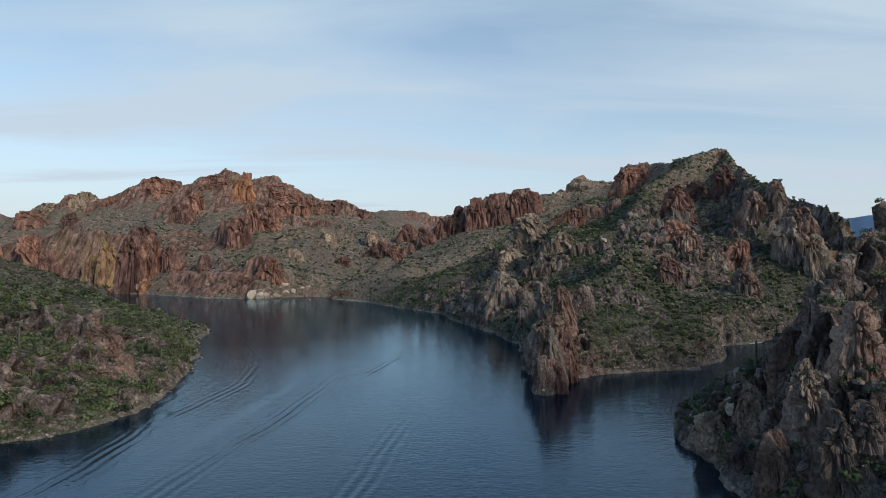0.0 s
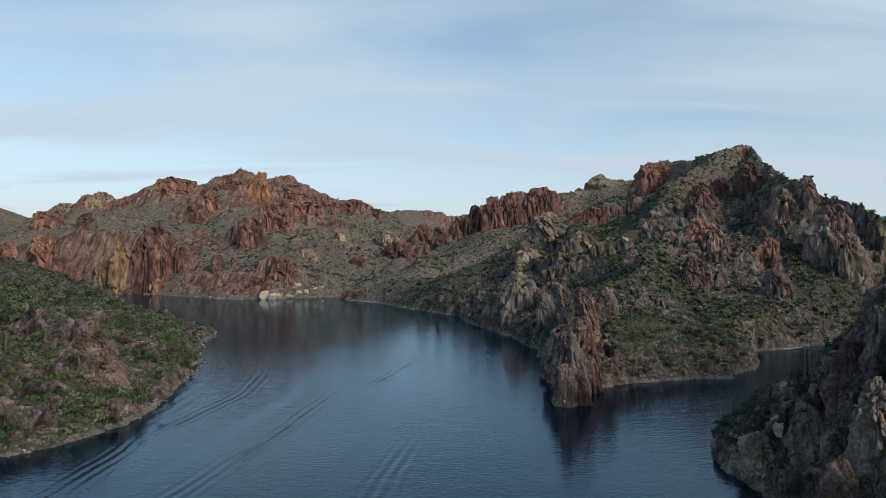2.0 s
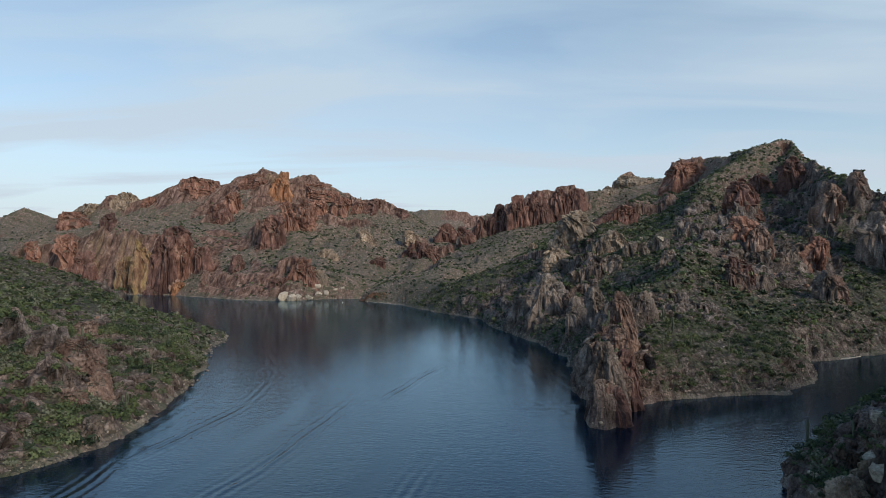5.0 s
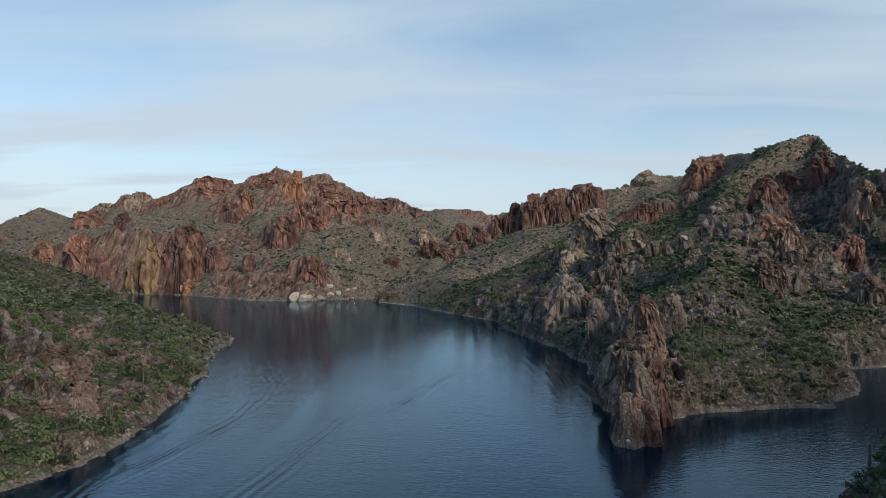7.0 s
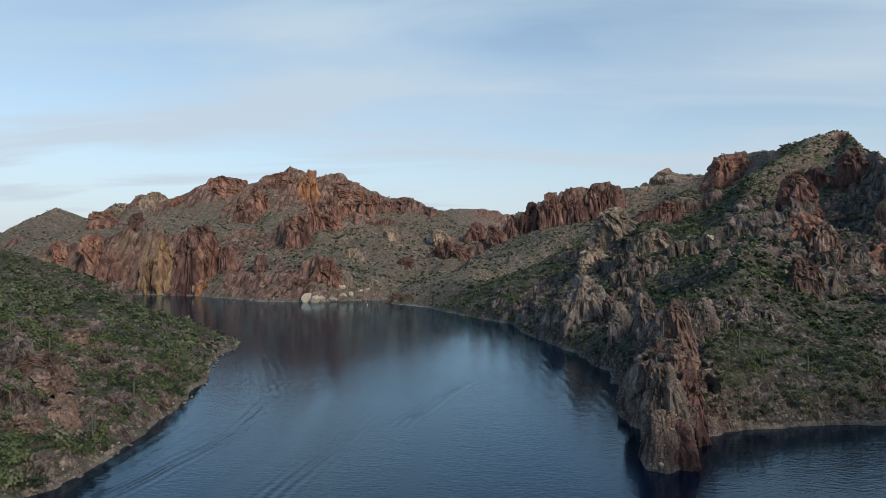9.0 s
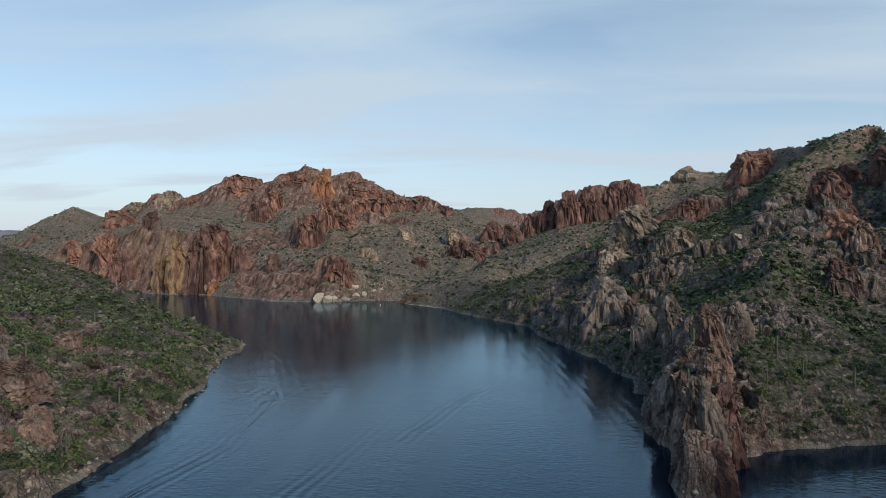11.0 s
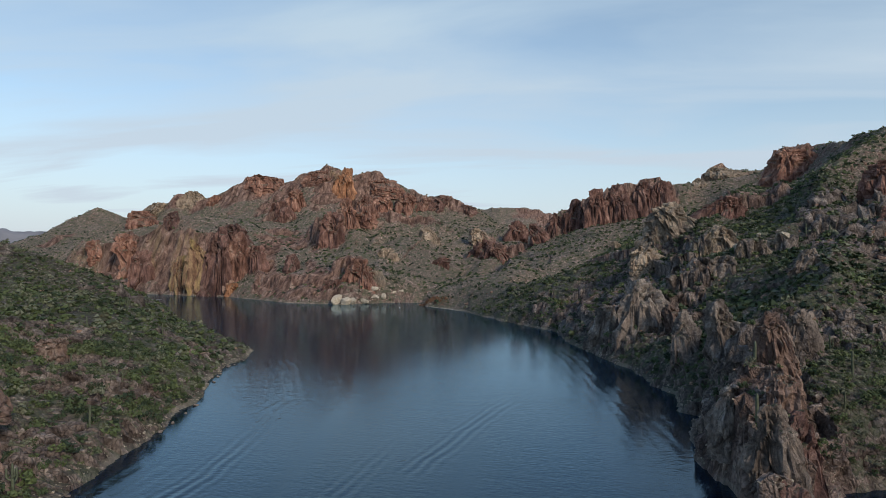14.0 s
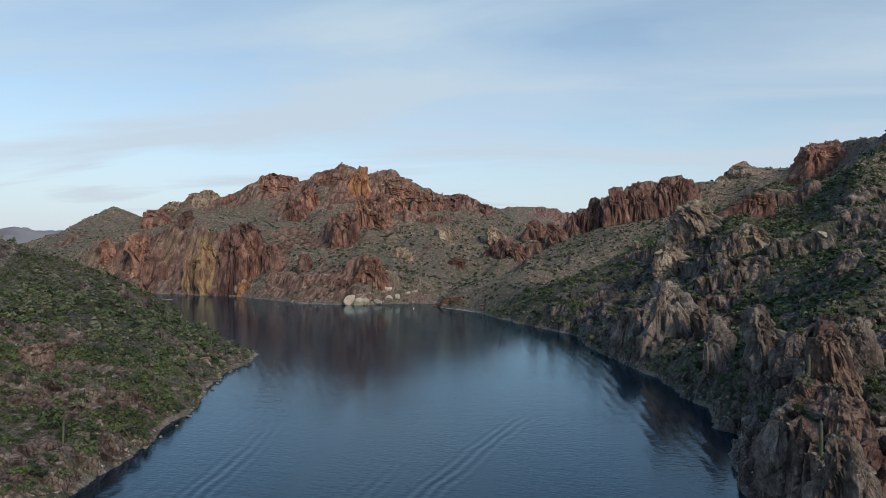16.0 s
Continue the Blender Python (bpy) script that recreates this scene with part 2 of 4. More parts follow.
def to_segments(x, y, line, closed=False):
    """The distance from each place to a line, and how far along it (index + fraction) the nearest point lies."""
    best, where = np.full(x.shape, 1e18), np.zeros(x.shape)
    n = len(line)
    for i in range(n if closed else n - 1):
        (ax, ay), (bx, by) = line[i][:2], line[(i + 1) % n][:2]
        dx, dy = bx - ax, by - ay
        t = np.clip(((x - ax) * dx + (y - ay) * dy) / (dx * dx + dy * dy), 0, 1)
        d = (x - ax - t * dx) ** 2 + (y - ay - t * dy) ** 2
        near = d < best
        best, where = np.where(near, d, best), np.where(near, i + t, where)
    return np.sqrt(best), where


def in_lake(x, y):
    inside = np.zeros(x.shape, bool)
    for (ax, ay), (bx, by) in zip(LAKE, LAKE[1:] + LAKE[:1]):
        if ay != by:
            inside ^= ((ay > y) != (by > y)) & (x < (bx - ax) * (y - ay) / (by - ay) + ax)
    return inside


def base_height(x, y):
    """Height of the land between the crests and the shore, and the signed distance from the shore."""
    wob = 3.0
    xs = x + wob * vnoise(x / 16, y / 16, 0.5 + 0 * x) + 1.2 * vnoise(x / 4.5, y / 4.5, 3.5 + 0 * x)
    ys = y + wob * vnoise(x / 16, y / 16, 9.5 + 0 * x) + 1.2 * vnoise(x / 4.5, y / 4.5, 7.5 + 0 * x)
    xl = xs + 6 * vnoise(x / 37, y / 37, 11.5 + 0 * x) + 3 * vnoise(x / 13, y / 13, 12.5 + 0 * x)
    yl = ys + 6 * vnoise(x / 37, y / 37, 13.5 + 0 * x) + 3 * vnoise(x / 13, y / 13, 14.5 + 0 * x)
    shore, _ = to_segments(xs, ys, LAKE, True)
    wet = in_lake(xs, ys)
    w = 0.25 / (shore + 0.3) ** 1.2
    top, total = np.zeros(x.shape), w.copy()
    for line in LANDFORMS:
        d, s = to_segments(xl, yl, line)
        z = np.interp(s, np.arange(len(line)), [p[2] for p in line])
        w = 1 / (d + 0.6) ** 1.6
        top, total = top + w * z, total + w
    land = top / total
    return np.where(wet, -np.minimum(shore * 0.5, 12), land), np.where(wet, -shore, shore)


def crag_height(x, y):
    """What the crags add, and how rocky a place is."""
    add, rock = np.zeros(x.shape), np.zeros(x.shape)
    wide = 1 + 1.4 * smooth(350, 1000, y)
    edge = 0.5 * fbm(x / (9 * wide), y / (9 * wide), 0 * x + 2.2, 3)
    cut = 0.55 + 0.45 * vnoise(x / (7 * wide), y / (8 * wide), 0 * x + 8.2)
    for cx, cy, rx, ry, h, turn in CRAGS:
        c, s = math.cos(radians(turn)), math.sin(radians(turn))
        u, v = ((x - cx) * c + (y - cy) * s) / rx, (-(x - cx) * s + (y - cy) * c) / ry
        q = np.sqrt(u * u + v * v) + edge
        add = np.maximum(add, h * smooth(1.25, 0.75, q) * (0.72 + 0.28 * cut))
        rock = np.maximum(rock, smooth(1.7, 1.05, q))
    return add, rock


def land_height(x, y):
    """The finished ground height, rockiness and distance from the shore."""
    z, shore = base_height(x, y)
    add, rock = crag_height(x, y)
    far = smooth(350, 1000, y)
    size = 1 + 1.6 * far
    away = smooth(0, 14, shore)
    patch = fbm(x / (46 * size), y / (46 * size), 0 * x + 5.1, 4)
    rock = np.maximum(rock, smooth(0.14 + 0.1 * far, 0.28 + 0.12 * far, patch) * smooth(2, 8, shore))
    rock = np.maximum(rock, smooth(90, 20, np.hypot(x - 85, y - 130)) * (y < 200) * (x > 50))
    rock = np.maximum(rock, 0.85 * smooth(32, 12, to_segments(x, y, EAST_RIDGE[0])[0]) * (x < 62 + 0 * x))
    # ledges where rock breaks the slope
    step = 7.0 * size
    q = z / step + 1.3 * fbm(x / (30 * size), y / (30 * size), 0 * x + 1.7, 3)
    f = q - np.floor(q)
    ledge = (smooth(0.35, 0.75, f) - f) * step * 0.8
    z = z + add * smooth(0, 1.8, shore) + ledge * rock * away
    # gullies and knolls
    z = z + away * (2.4 * size * ridged(x / (38 * size), y / (38 * size), 0 * x + 4.4, 3) - 1.5 * size)
    z = z + away * (0.35 + 1.6 * rock) * 0.9 * size ** 0.7 * ridged(x / (9 * size), y / (9 * size), 0 * x + 6.6, 3)
    # broad ravines down the far mountain, dying out towards its crest and its foot
    crest = np.minimum(to_segments(x, y, FAR_MOUNTAIN[0])[0], to_segments(x, y, FAR_MOUNTAIN[1])[0])
    ravine = ridged(x / 130 + 0.5 * fbm(x / 90, y / 90, 0 * x + 2.9, 2), y / 210, 0 * x + 2.4, 3)
    z = z + smooth(620, 760, y) * (x < 0) * smooth(20, 110, crest) * smooth(8, 70, shore) * (15 * ravine - 5)
    land = np.maximum(z, 0.15 + np.where(x > 0, 1.0, 0.7) * np.minimum(shore, 5))
    return np.where(shore > 0, land, np.minimum(-0.25 + 0.45 * shore, -0.25)), rock, shore


def axis(a, b, start, stop, fine, left, right):
    """Grid lines from start to stop: fine spacing between a and b, growing outwards."""
    mid = list(np.arange(a, b, fine))
    lo, hi = [], []
    v = a
    while v > start:
        v -= fine + left * (a - v)
        lo.append(v)
    v = mid[-1]
    while v < stop:
        v += fine + right * max(0.0, v - b)
        hi.append(v)
    return np.array(lo[::-1] + mid + hi)


def mesh_of(name, verts, faces, smooth_shade=False):
    """A mesh from arrays of places and of faces with equal numbers of corners."""
    me = bpy.data.meshes.new(name)
    verts, faces = np.asarray(verts, np.float32), np.asarray(faces, np.int32)
    n, k = faces.shape
    me.vertices.add(len(verts))
    me.vertices.foreach_set("co", verts.ravel())
    me.loops.add(n * k)
    me.loops.foreach_set("vertex_index", faces.ravel())
    me.polygons.add(n)
    me.polygons.foreach_set("loop_start", np.arange(n, dtype=np.int32) * k)
    me.polygons.foreach_set("loop_total", np.full(n, k, np.int32))
    me.polygons.foreach_set("use_smooth", np.full(n, smooth_shade, bool))
    me.update(calc_edges=True)
    return me


def sheet(gx, gy):
    nx, ny = len(gx), len(gy)
    idx = np.arange(nx * ny).reshape(ny, nx)
    return np.stack([idx[:-1, :-1], idx[:-1, 1:], idx[1:, 1:], idx[1:, :-1]], -1).reshape(-1, 4)


def attribute(me, name, values):
    a = me.attributes.new(name, "FLOAT", "POINT")
    a.data.foreach_set("value", np.asarray(values, np.float32))


# ---------------------------------------------------------------- materials
def material(name):
    m = bpy.data.materials.new(name)
    m.use_nodes = True
    nt = m.node_tree
    return m, nt, nt.nodes["Principled BSDF"]


def node(nt, kind, **values):
    n = nt.nodes.new("ShaderNode" + kind)
    for key, value in values.items():
        if key == "operation":
            n.operation = value
        elif key == "blend_type":
            n.blend_type = value
        else:
            n.inputs[key.replace("_", " ")].default_value = value
    return n


def noise_node(nt, vector, scale, detail=4, rough=0.55, distortion=0.0):
    n = node(nt, "TexNoise", Scale=scale, Detail=detail, Roughness=rough, Distortion=distortion)
    nt.links.new(vector, n.inputs["Vector"])
    return n.outputs["Fac"]


def ramp_node(nt, fac, stops):
    r = nt.nodes.new("ShaderNodeValToRGB")
    e = r.color_ramp.elements
    while len(e) < len(stops):
        e.new(0.5)
    for el, (p, c) in zip(e, stops):
        el.position, el.color = p, (*c, 1) if len(c) == 3 else c
    nt.links.new(fac, r.inputs[0])
    return r.outputs["Color"]


def mix_node(nt, fac, a, b, blend="MIX"):
    m = nt.nodes.new("ShaderNodeMix")
    m.data_type, m.blend_type = "RGBA", blend
    for value, slot in ((fac, "Factor"), (a, "A"), (b, "B")):
        if isinstance(value, (int, float)):
            m.inputs[slot].default_value = value
        elif isinstance(value, tuple):
            m.inputs[slot].default_value = (*value, 1)
        else:
            nt.links.new(value, m.inputs[slot])
    return m.outputs["Result"]


def math_node(nt, operation, a, b=0.0, clamp=False):
    m = nt.nodes.new("ShaderNodeMath")
    m.operation, m.use_clamp = operation, clamp
    for value, slot in ((a, 0), (b, 1)):
        if isinstance(value, (int, float)):
            m.inputs[slot].default_value = value
        else:
            nt.links.new(value, m.inputs[slot])
    return m.outputs[0]


def mapped(nt, vector, scale, rotation=(0, 0, 0)):
    mp = nt.nodes.new("ShaderNodeMapping")
    mp.inputs["Scale"].default_value = scale
    mp.inputs["Rotation"].default_value = rotation
    nt.links.new(vector, mp.inputs[0])
    return mp.outputs[0]


def bump_node(nt, height, distance, strength=1.0):
    b = node(nt, "Bump", Strength=strength, Distance=distance)
    nt.links.new(height, b.inputs["Height"])
    return b.outputs[0]


def ground_material():
    m, nt, bsdf = material("desert_ground")
    L = nt.links.new
    geo = nt.nodes.new("ShaderNodeNewGeometry")
    pos = geo.outputs["Position"]

    def attr(name):
        a = nt.nodes.new("ShaderNodeAttribute")
        a.attribute_name = name
        return a.outputs["Fac"]
    rock, shore, red, lichen = attr("rock"), attr("shore"), attr("red"), attr("lichen")
    up = nt.nodes.new("ShaderNodeSeparateXYZ")
    L(geo.outputs["Normal"], up.inputs[0])
    # volcanic rock: vertical joints and streaks, from grey-brown to rust
    streak = noise_node(nt, mapped(nt, pos, (0.16, 0.16, 0.06)), 1.0, 7, 0.66, 0.8)
    coarse = noise_node(nt, pos, 0.035, 5, 0.6)
    fine = noise_node(nt, pos, 0.9, 6, 0.65)
    grey = ramp_node(nt, streak, [(0.3, (0.042, 0.035, 0.032)), (0.45, (0.135, 0.112, 0.099)), (0.58, (0.25, 0.21, 0.184)), (0.75, (0.45, 0.39, 0.335))])
    rust = ramp_node(nt, streak, [(0.28, (0.06, 0.034, 0.028)), (0.42, (0.185, 0.11, 0.088)), (0.56, (0.34, 0.22, 0.172)), (0.72, (0.52, 0.39, 0.32))])
    rk = mix_node(nt, red, grey, rust)
    pale = math_node(nt, "MULTIPLY", lichen, ramp_node(nt, noise_node(nt, mapped(nt, pos, (0.16, 0.16, 0.03)), 1.0, 4), [(0.42, (0, 0, 0)), (0.58, (1, 1, 1))]))
    rk = mix_node(nt, math_node(nt, 'MULTIPLY', pale, 0.4), rk, (0.42, 0.32, 0.18))
    rk = mix_node(nt, 0.55, rk, ramp_node(nt, fine, [(0.32, (0.2, 0.2, 0.2)), (0.52, (0.95, 0.95, 0.95)), (0.72, (1.7, 1.65, 1.6))]), "MULTIPLY")
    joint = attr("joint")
    cell = node(nt, "TexVoronoi", Scale=1.0)
    cell.feature = "DISTANCE_TO_EDGE"
    warp = nt.nodes.new("ShaderNodeVectorMath")
    warp.operation = "MULTIPLY_ADD"
    wn = node(nt, "TexNoise", Scale=0.5, Detail=3)
    L(pos, wn.inputs["Vector"])
    L(wn.outputs["Color"], warp.inputs[0])
    warp.inputs[1].default_value = (2.2, 2.2, 2.2)
    L(pos, warp.inputs[2])
    L(mapped(nt, warp.outputs[0], (0.85, 0.85, 0.42)), cell.inputs["Vector"])
    # fine cracks drawn dark: the shade inside them is put into the colour
    crack = ramp_node(nt, cell.outputs["Distance"], [(0.0, (0.22, 0.2, 0.19)), (0.07, (0.8, 0.8, 0.8)), (0.25, (1.08, 1.07, 1.06))])
    rk = mix_node(nt, 0.25, rk, crack, "MULTIPLY")
    # darker towards the joints, crevice shade painted into the rock colour
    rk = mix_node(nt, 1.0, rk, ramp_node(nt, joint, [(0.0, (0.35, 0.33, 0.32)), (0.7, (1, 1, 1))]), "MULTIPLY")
    # gravelly soil with dry grass and stones
    soil = ramp_node(nt, coarse, [(0.3, (0.08, 0.068, 0.06)), (0.5, (0.142, 0.121, 0.106)), (0.7, (0.225, 0.196, 0.168))])
    soil = mix_node(nt, math_node(nt, "MULTIPLY", red, 0.95), soil, (0.44, 0.33, 0.272))
    vor = node(nt, "TexVoronoi", Scale=0.55)
    L(pos, vor.inputs["Vector"])
    stones = ramp_node(nt, vor.outputs["Distance"], [(0.1, (2.3, 2.2, 2.1)), (0.25, (1.1, 1.1, 1.1)), (0.55, (0.45, 0.45, 0.43))])
    soil = mix_node(nt, 0.95, soil, stones, "MULTIPLY")
    grass = ramp_node(nt, noise_node(nt, pos, 0.16, 5, 0.7), [(0.43, (0, 0, 0)), (0.58, (1, 1, 1))])
    soil = mix_node(nt, math_node(nt, "MULTIPLY", grass, 0.75), soil, mix_node(nt, fine, (0.05, 0.062, 0.036), (0.13, 0.14, 0.08)))
    # bare rock shows where it is steep or craggy
    steep = math_node(nt, "SUBTRACT", 1.0, up.outputs["Z"])
    bare = math_node(nt, "ADD", math_node(nt, "MULTIPLY", steep, 1.15), math_node(nt, "MULTIPLY", rock, 0.75))
    bare = math_node(nt, "ADD", bare, math_node(nt, "MULTIPLY", noise_node(nt, pos, 0.22, 5, 0.65), 1.4))
    fac = ramp_node(nt, math_node(nt, "MULTIPLY", bare, 0.5), [(0.56, (0, 0, 0)), (0.66, (1, 1, 1))])
    col = mix_node(nt, fac, soil, rk)
    # a bleached band of gravel along the waterline, with a dark wet foot
    sep = nt.nodes.new("ShaderNodeSeparateXYZ")
    L(pos, sep.inputs[0])
    level = math_node(nt, "ADD", sep.outputs["Z"], math_node(nt, "MULTIPLY", noise_node(nt, pos, 0.35, 4), -1.6))
    band = ramp_node(nt, math_node(nt, "MULTIPLY", level, 0.25), [(0.0, (1, 1, 1)), (0.07, (1, 1, 1)), (0.13, (0, 0, 0))])
    band = math_node(nt, "MULTIPLY", band, ramp_node(nt, noise_node(nt, pos, 0.06, 3), [(0.44, (0.0, 0.0, 0.0)), (0.64, (0.55, 0.55, 0.55))]))
    col = mix_node(nt, band, col, mix_node(nt, fine, (0.2, 0.17, 0.13), (0.46, 0.41, 0.33)))
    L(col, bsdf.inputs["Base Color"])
    bsdf.inputs["Roughness"].default_value = 0.92
    bsdf.inputs["Specular IOR Level"].default_value = 0.2
    h = math_node(nt, "ADD", math_node(nt, "MULTIPLY", streak, 1.6), math_node(nt, "MULTIPLY", fine, 0.7))
    h = math_node(nt, "ADD", h, math_node(nt, "MULTIPLY", noise_node(nt, pos, 0.25, 4), 1.2))
    h = math_node(nt, "ADD", h, math_node(nt, "MULTIPLY", math_node(nt, "MINIMUM", cell.outputs["Distance"], 0.15), 2.2))
    L(bump_node(nt, h, 1.3, 1.0), bsdf.inputs["Normal"])
    return m


def water_material():
    m, nt, bsdf = material("lake_water")
    L = nt.links.new
    pos = nt.nodes.new("ShaderNodeNewGeometry").outputs["Position"]
    small = noise_node(nt, mapped(nt, pos, (0.55, 1.0, 1), (0, 0, radians(18))), 0.95, 3, 0.55)
    swell = noise_node(nt, mapped(nt, pos, (0.35, 1.0, 1), (0, 0, radians(-8))), 0.28, 2, 0.5)
    calm = ramp_node(nt, noise_node(nt, pos, 0.012, 3), [(0.35, (0.6, 0.6, 0.6)), (0.65, (1, 1, 1))])
    h = math_node(nt, "ADD", math_node(nt, "MULTIPLY", small, 0.2), math_node(nt, "MULTIPLY", swell, 0.13))
    # the breeze dies out towards the sheltered far reach; slicks lie smooth along an old wake
    sep = nt.nodes.new("ShaderNodeSeparateXYZ")
    L(pos, sep.inputs[0])
    reach = node(nt, "MapRange", From_Min=170.0, From_Max=450.0, To_Min=1.0, To_Max=0.32)
    L(sep.outputs["Y"], reach.inputs["Value"])
    slick = nt.nodes.new("ShaderNodeAttribute")
    slick.attribute_name = "slick_fade"
    smoothed = math_node(nt, "SUBTRACT", 1.0, math_node(nt, "MULTIPLY", slick.outputs["Fac"], 0.75))
    h = math_node(nt, "MULTIPLY", math_node(nt, "MULTIPLY", h, calm), math_node(nt, "MULTIPLY", smoothed, reach.outputs[0]))
    # trains of ripples left by passing boats, across each wake's line
    for name, length in (("wake", 2.8), ("swash", 4.0)):
        a = nt.nodes.new("ShaderNodeAttribute")
        a.attribute_name = name
        across = math_node(nt, "ADD", a.outputs["Fac"], math_node(nt, "MULTIPLY", noise_node(nt, pos, 0.05, 2), 3.0))
        wave = math_node(nt, "SINE", math_node(nt, "MULTIPLY", across, 2 * math.pi / length))
        b = nt.nodes.new("ShaderNodeAttribute")
        b.attribute_name = name + "_fade"
        fade = math_node(nt, "MULTIPLY", b.outputs["Fac"], noise_node(nt, pos, 0.03, 2))
        h = math_node(nt, "ADD", h, math_node(nt, "MULTIPLY", math_node(nt, "MULTIPLY", wave, fade), 0.22 if name == "wake" else 0.09))
    normal = bump_node(nt, h, 0.5, 1.0)
    # a dark blue body under a mirror surface
    body = node(nt, "BsdfDiffuse", Color=(0.0006, 0.0065, 0.019, 1))
    gloss = node(nt, "BsdfGlossy", Color=(0.67, 0.87, 1.0, 1), Roughness=0.1)
    fresnel = node(nt, "Fresnel", IOR=1.56)
    blend = nt.nodes.new("ShaderNodeMixShader")
    L(normal, gloss.inputs["Normal"])
    L(normal, fresnel.inputs["Normal"])
    L(fresnel.outputs[0], blend.inputs[0])
    L(body.outputs[0], blend.inputs[1])
    L(gloss.outputs[0], blend.inputs[2])
    nt.nodes.remove(bsdf)
    L(blend.outputs[0], nt.nodes["Material Output"].inputs["Surface"])
    return m


GROUND, WATER = ground_material(), water_material()


# ---------------------------------------------------------------- ground
def part_mesh(name, me, mat, parent=None, label=""):
    ob = new(name, me)
    if not me.materials:
        me.materials.append(mat)
    if parent:
        ob.parent = parent
    if label:
        ob["label"] = label
    return ob


GX = axis(-150, 122, -1700, 1600, 1.05, 0.0105, 0.011)
GY = axis(112, 335, -260, 2300, 1.05, 0.03, 0.006)


def build_ground():
    x, y = (a.ravel() for a in np.meshgrid(GX, GY))
    z, rock, shore = land_height(x, y)
    far = smooth(350, 1000, y)
    # rough rock: push the faces in and out, more where it is steep and bare
    gz = z.reshape(len(GY), len(GX))
    sy, sx = np.gradient(gz, GY, GX)
    slope = np.hypot(sx, sy).ravel()
    nx, ny = -sx.ravel(), -sy.ravel()
    ln = np.sqrt(nx * nx + ny * ny + 1)
    nx, ny, nz = nx / ln, ny / ln, 1 / ln
    size = 1 + 1.2 * far
    amp = (0.25 + 1.1 * rock + 0.8 * smooth(0.5, 1.4, slope)) * smooth(0, 1.8, shore) * (1 - 0.3 * far)
    wx, wy = x + 1.5 * fbm(x / 5, y / 5, z / 5, 2), y + 1.5 * fbm(x / 5, y / 5, z / 5 + 9, 2)
    big, gap = blocks(wx / (4.6 * size), wy / (4.6 * size), z / (6.0 * size))
    small, crack = blocks(wx / (2.1 * size), wy / (2.1 * size), z / (3.2 * size))
    grit = fbm(x / (1.7 * size), y / (1.7 * size), z / (2.4 * size), 2)
    d = amp * (1.0 * big - 0.9 * smooth(0.22, 0.0, gap) + 0.55 * small - 0.4 * smooth(0.2, 0.0, crack) + 0.35 * grit)
    x2, y2, z2 = x + d * nx, y + d * ny, z + d * nz * 0.7 + 0.18 * size * grit * smooth(0, 3, shore)
    z2 = np.where(shore > 0, np.maximum(z2, 0.1), z)
    me = mesh_of("ground", np.stack([x2, y2, z2], 1), sheet(GX, GY))
    red = np.clip(smooth(560, 760, y) * (0.7 + 0.25 * rock) + 0.2 * smooth(-0.1, 0.3, fbm(x / 60, y / 60, z / 60, 3)) + 0.45 * smooth(40, 15, np.hypot(x - 42, y - 245)) - 0.25 * smooth(100, 200, x) * (y < 600), 0, 1)
    yellow = np.zeros(x.shape)
    for cx, cy, r in ((-448, 842, 20), (-505, 850, 20), (-620, 880, 30), (272, 432, 15), (100, 515, 22), (108, 478, 14), (-690, 940, 40), (68, 150, 16), (-385, 1228, 18), (300, 1390, 30)):
        yellow = np.maximum(yellow, smooth(1.3, 0.5, np.hypot(x - cx, y - cy) / r))
    for name, values in (("rock", rock), ("shore", shore), ("red", red), ("lichen", yellow)):
        attribute(me, name, values)
    # openness of the joint recesses, which the rock colour turns into painted shade
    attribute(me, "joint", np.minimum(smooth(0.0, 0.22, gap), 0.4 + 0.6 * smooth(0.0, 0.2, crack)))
    ob = part_mesh("ground", me, GROUND)
    tagged(ob, "rugged desert hills of rust and grey rock round the lake", "ground", kind="structure")
    return dict(x=x2, y=y2, z=z2, rock=rock, shore=shore, slope=slope, far=far)


WAKES = [[(-58, 118), (-56, 130), (-52, 155), (-46, 187), (-41, 236), (-37, 286)], [(-82, 112), (-79, 145), (-80, 170), (-83, 190)], [(-20, 116), (-18, 126), (-13, 160), (-8, 195)],
         [(-79, 180), (-77, 194), (-72, 237), (-80, 287), (-97, 325)], [(-30, 244), (-28, 254), (-21, 286), (-10, 330)]]
SWASH = [[(-146, 420), (-109, 359), (-86, 308), (-84, 280)], [(36, 250), (32, 294), (25, 349), (16, 417), (-5, 510)], [(-92, 180), (-91, 210), (-95, 262)]]
SLICKS = [[(-72, 115), (-69, 133), (-59, 188), (-53, 227), (-62, 300), (-97, 421), (-140, 480)], [(-30, 120), (-20, 180), (-18, 260), (-30, 340)]]


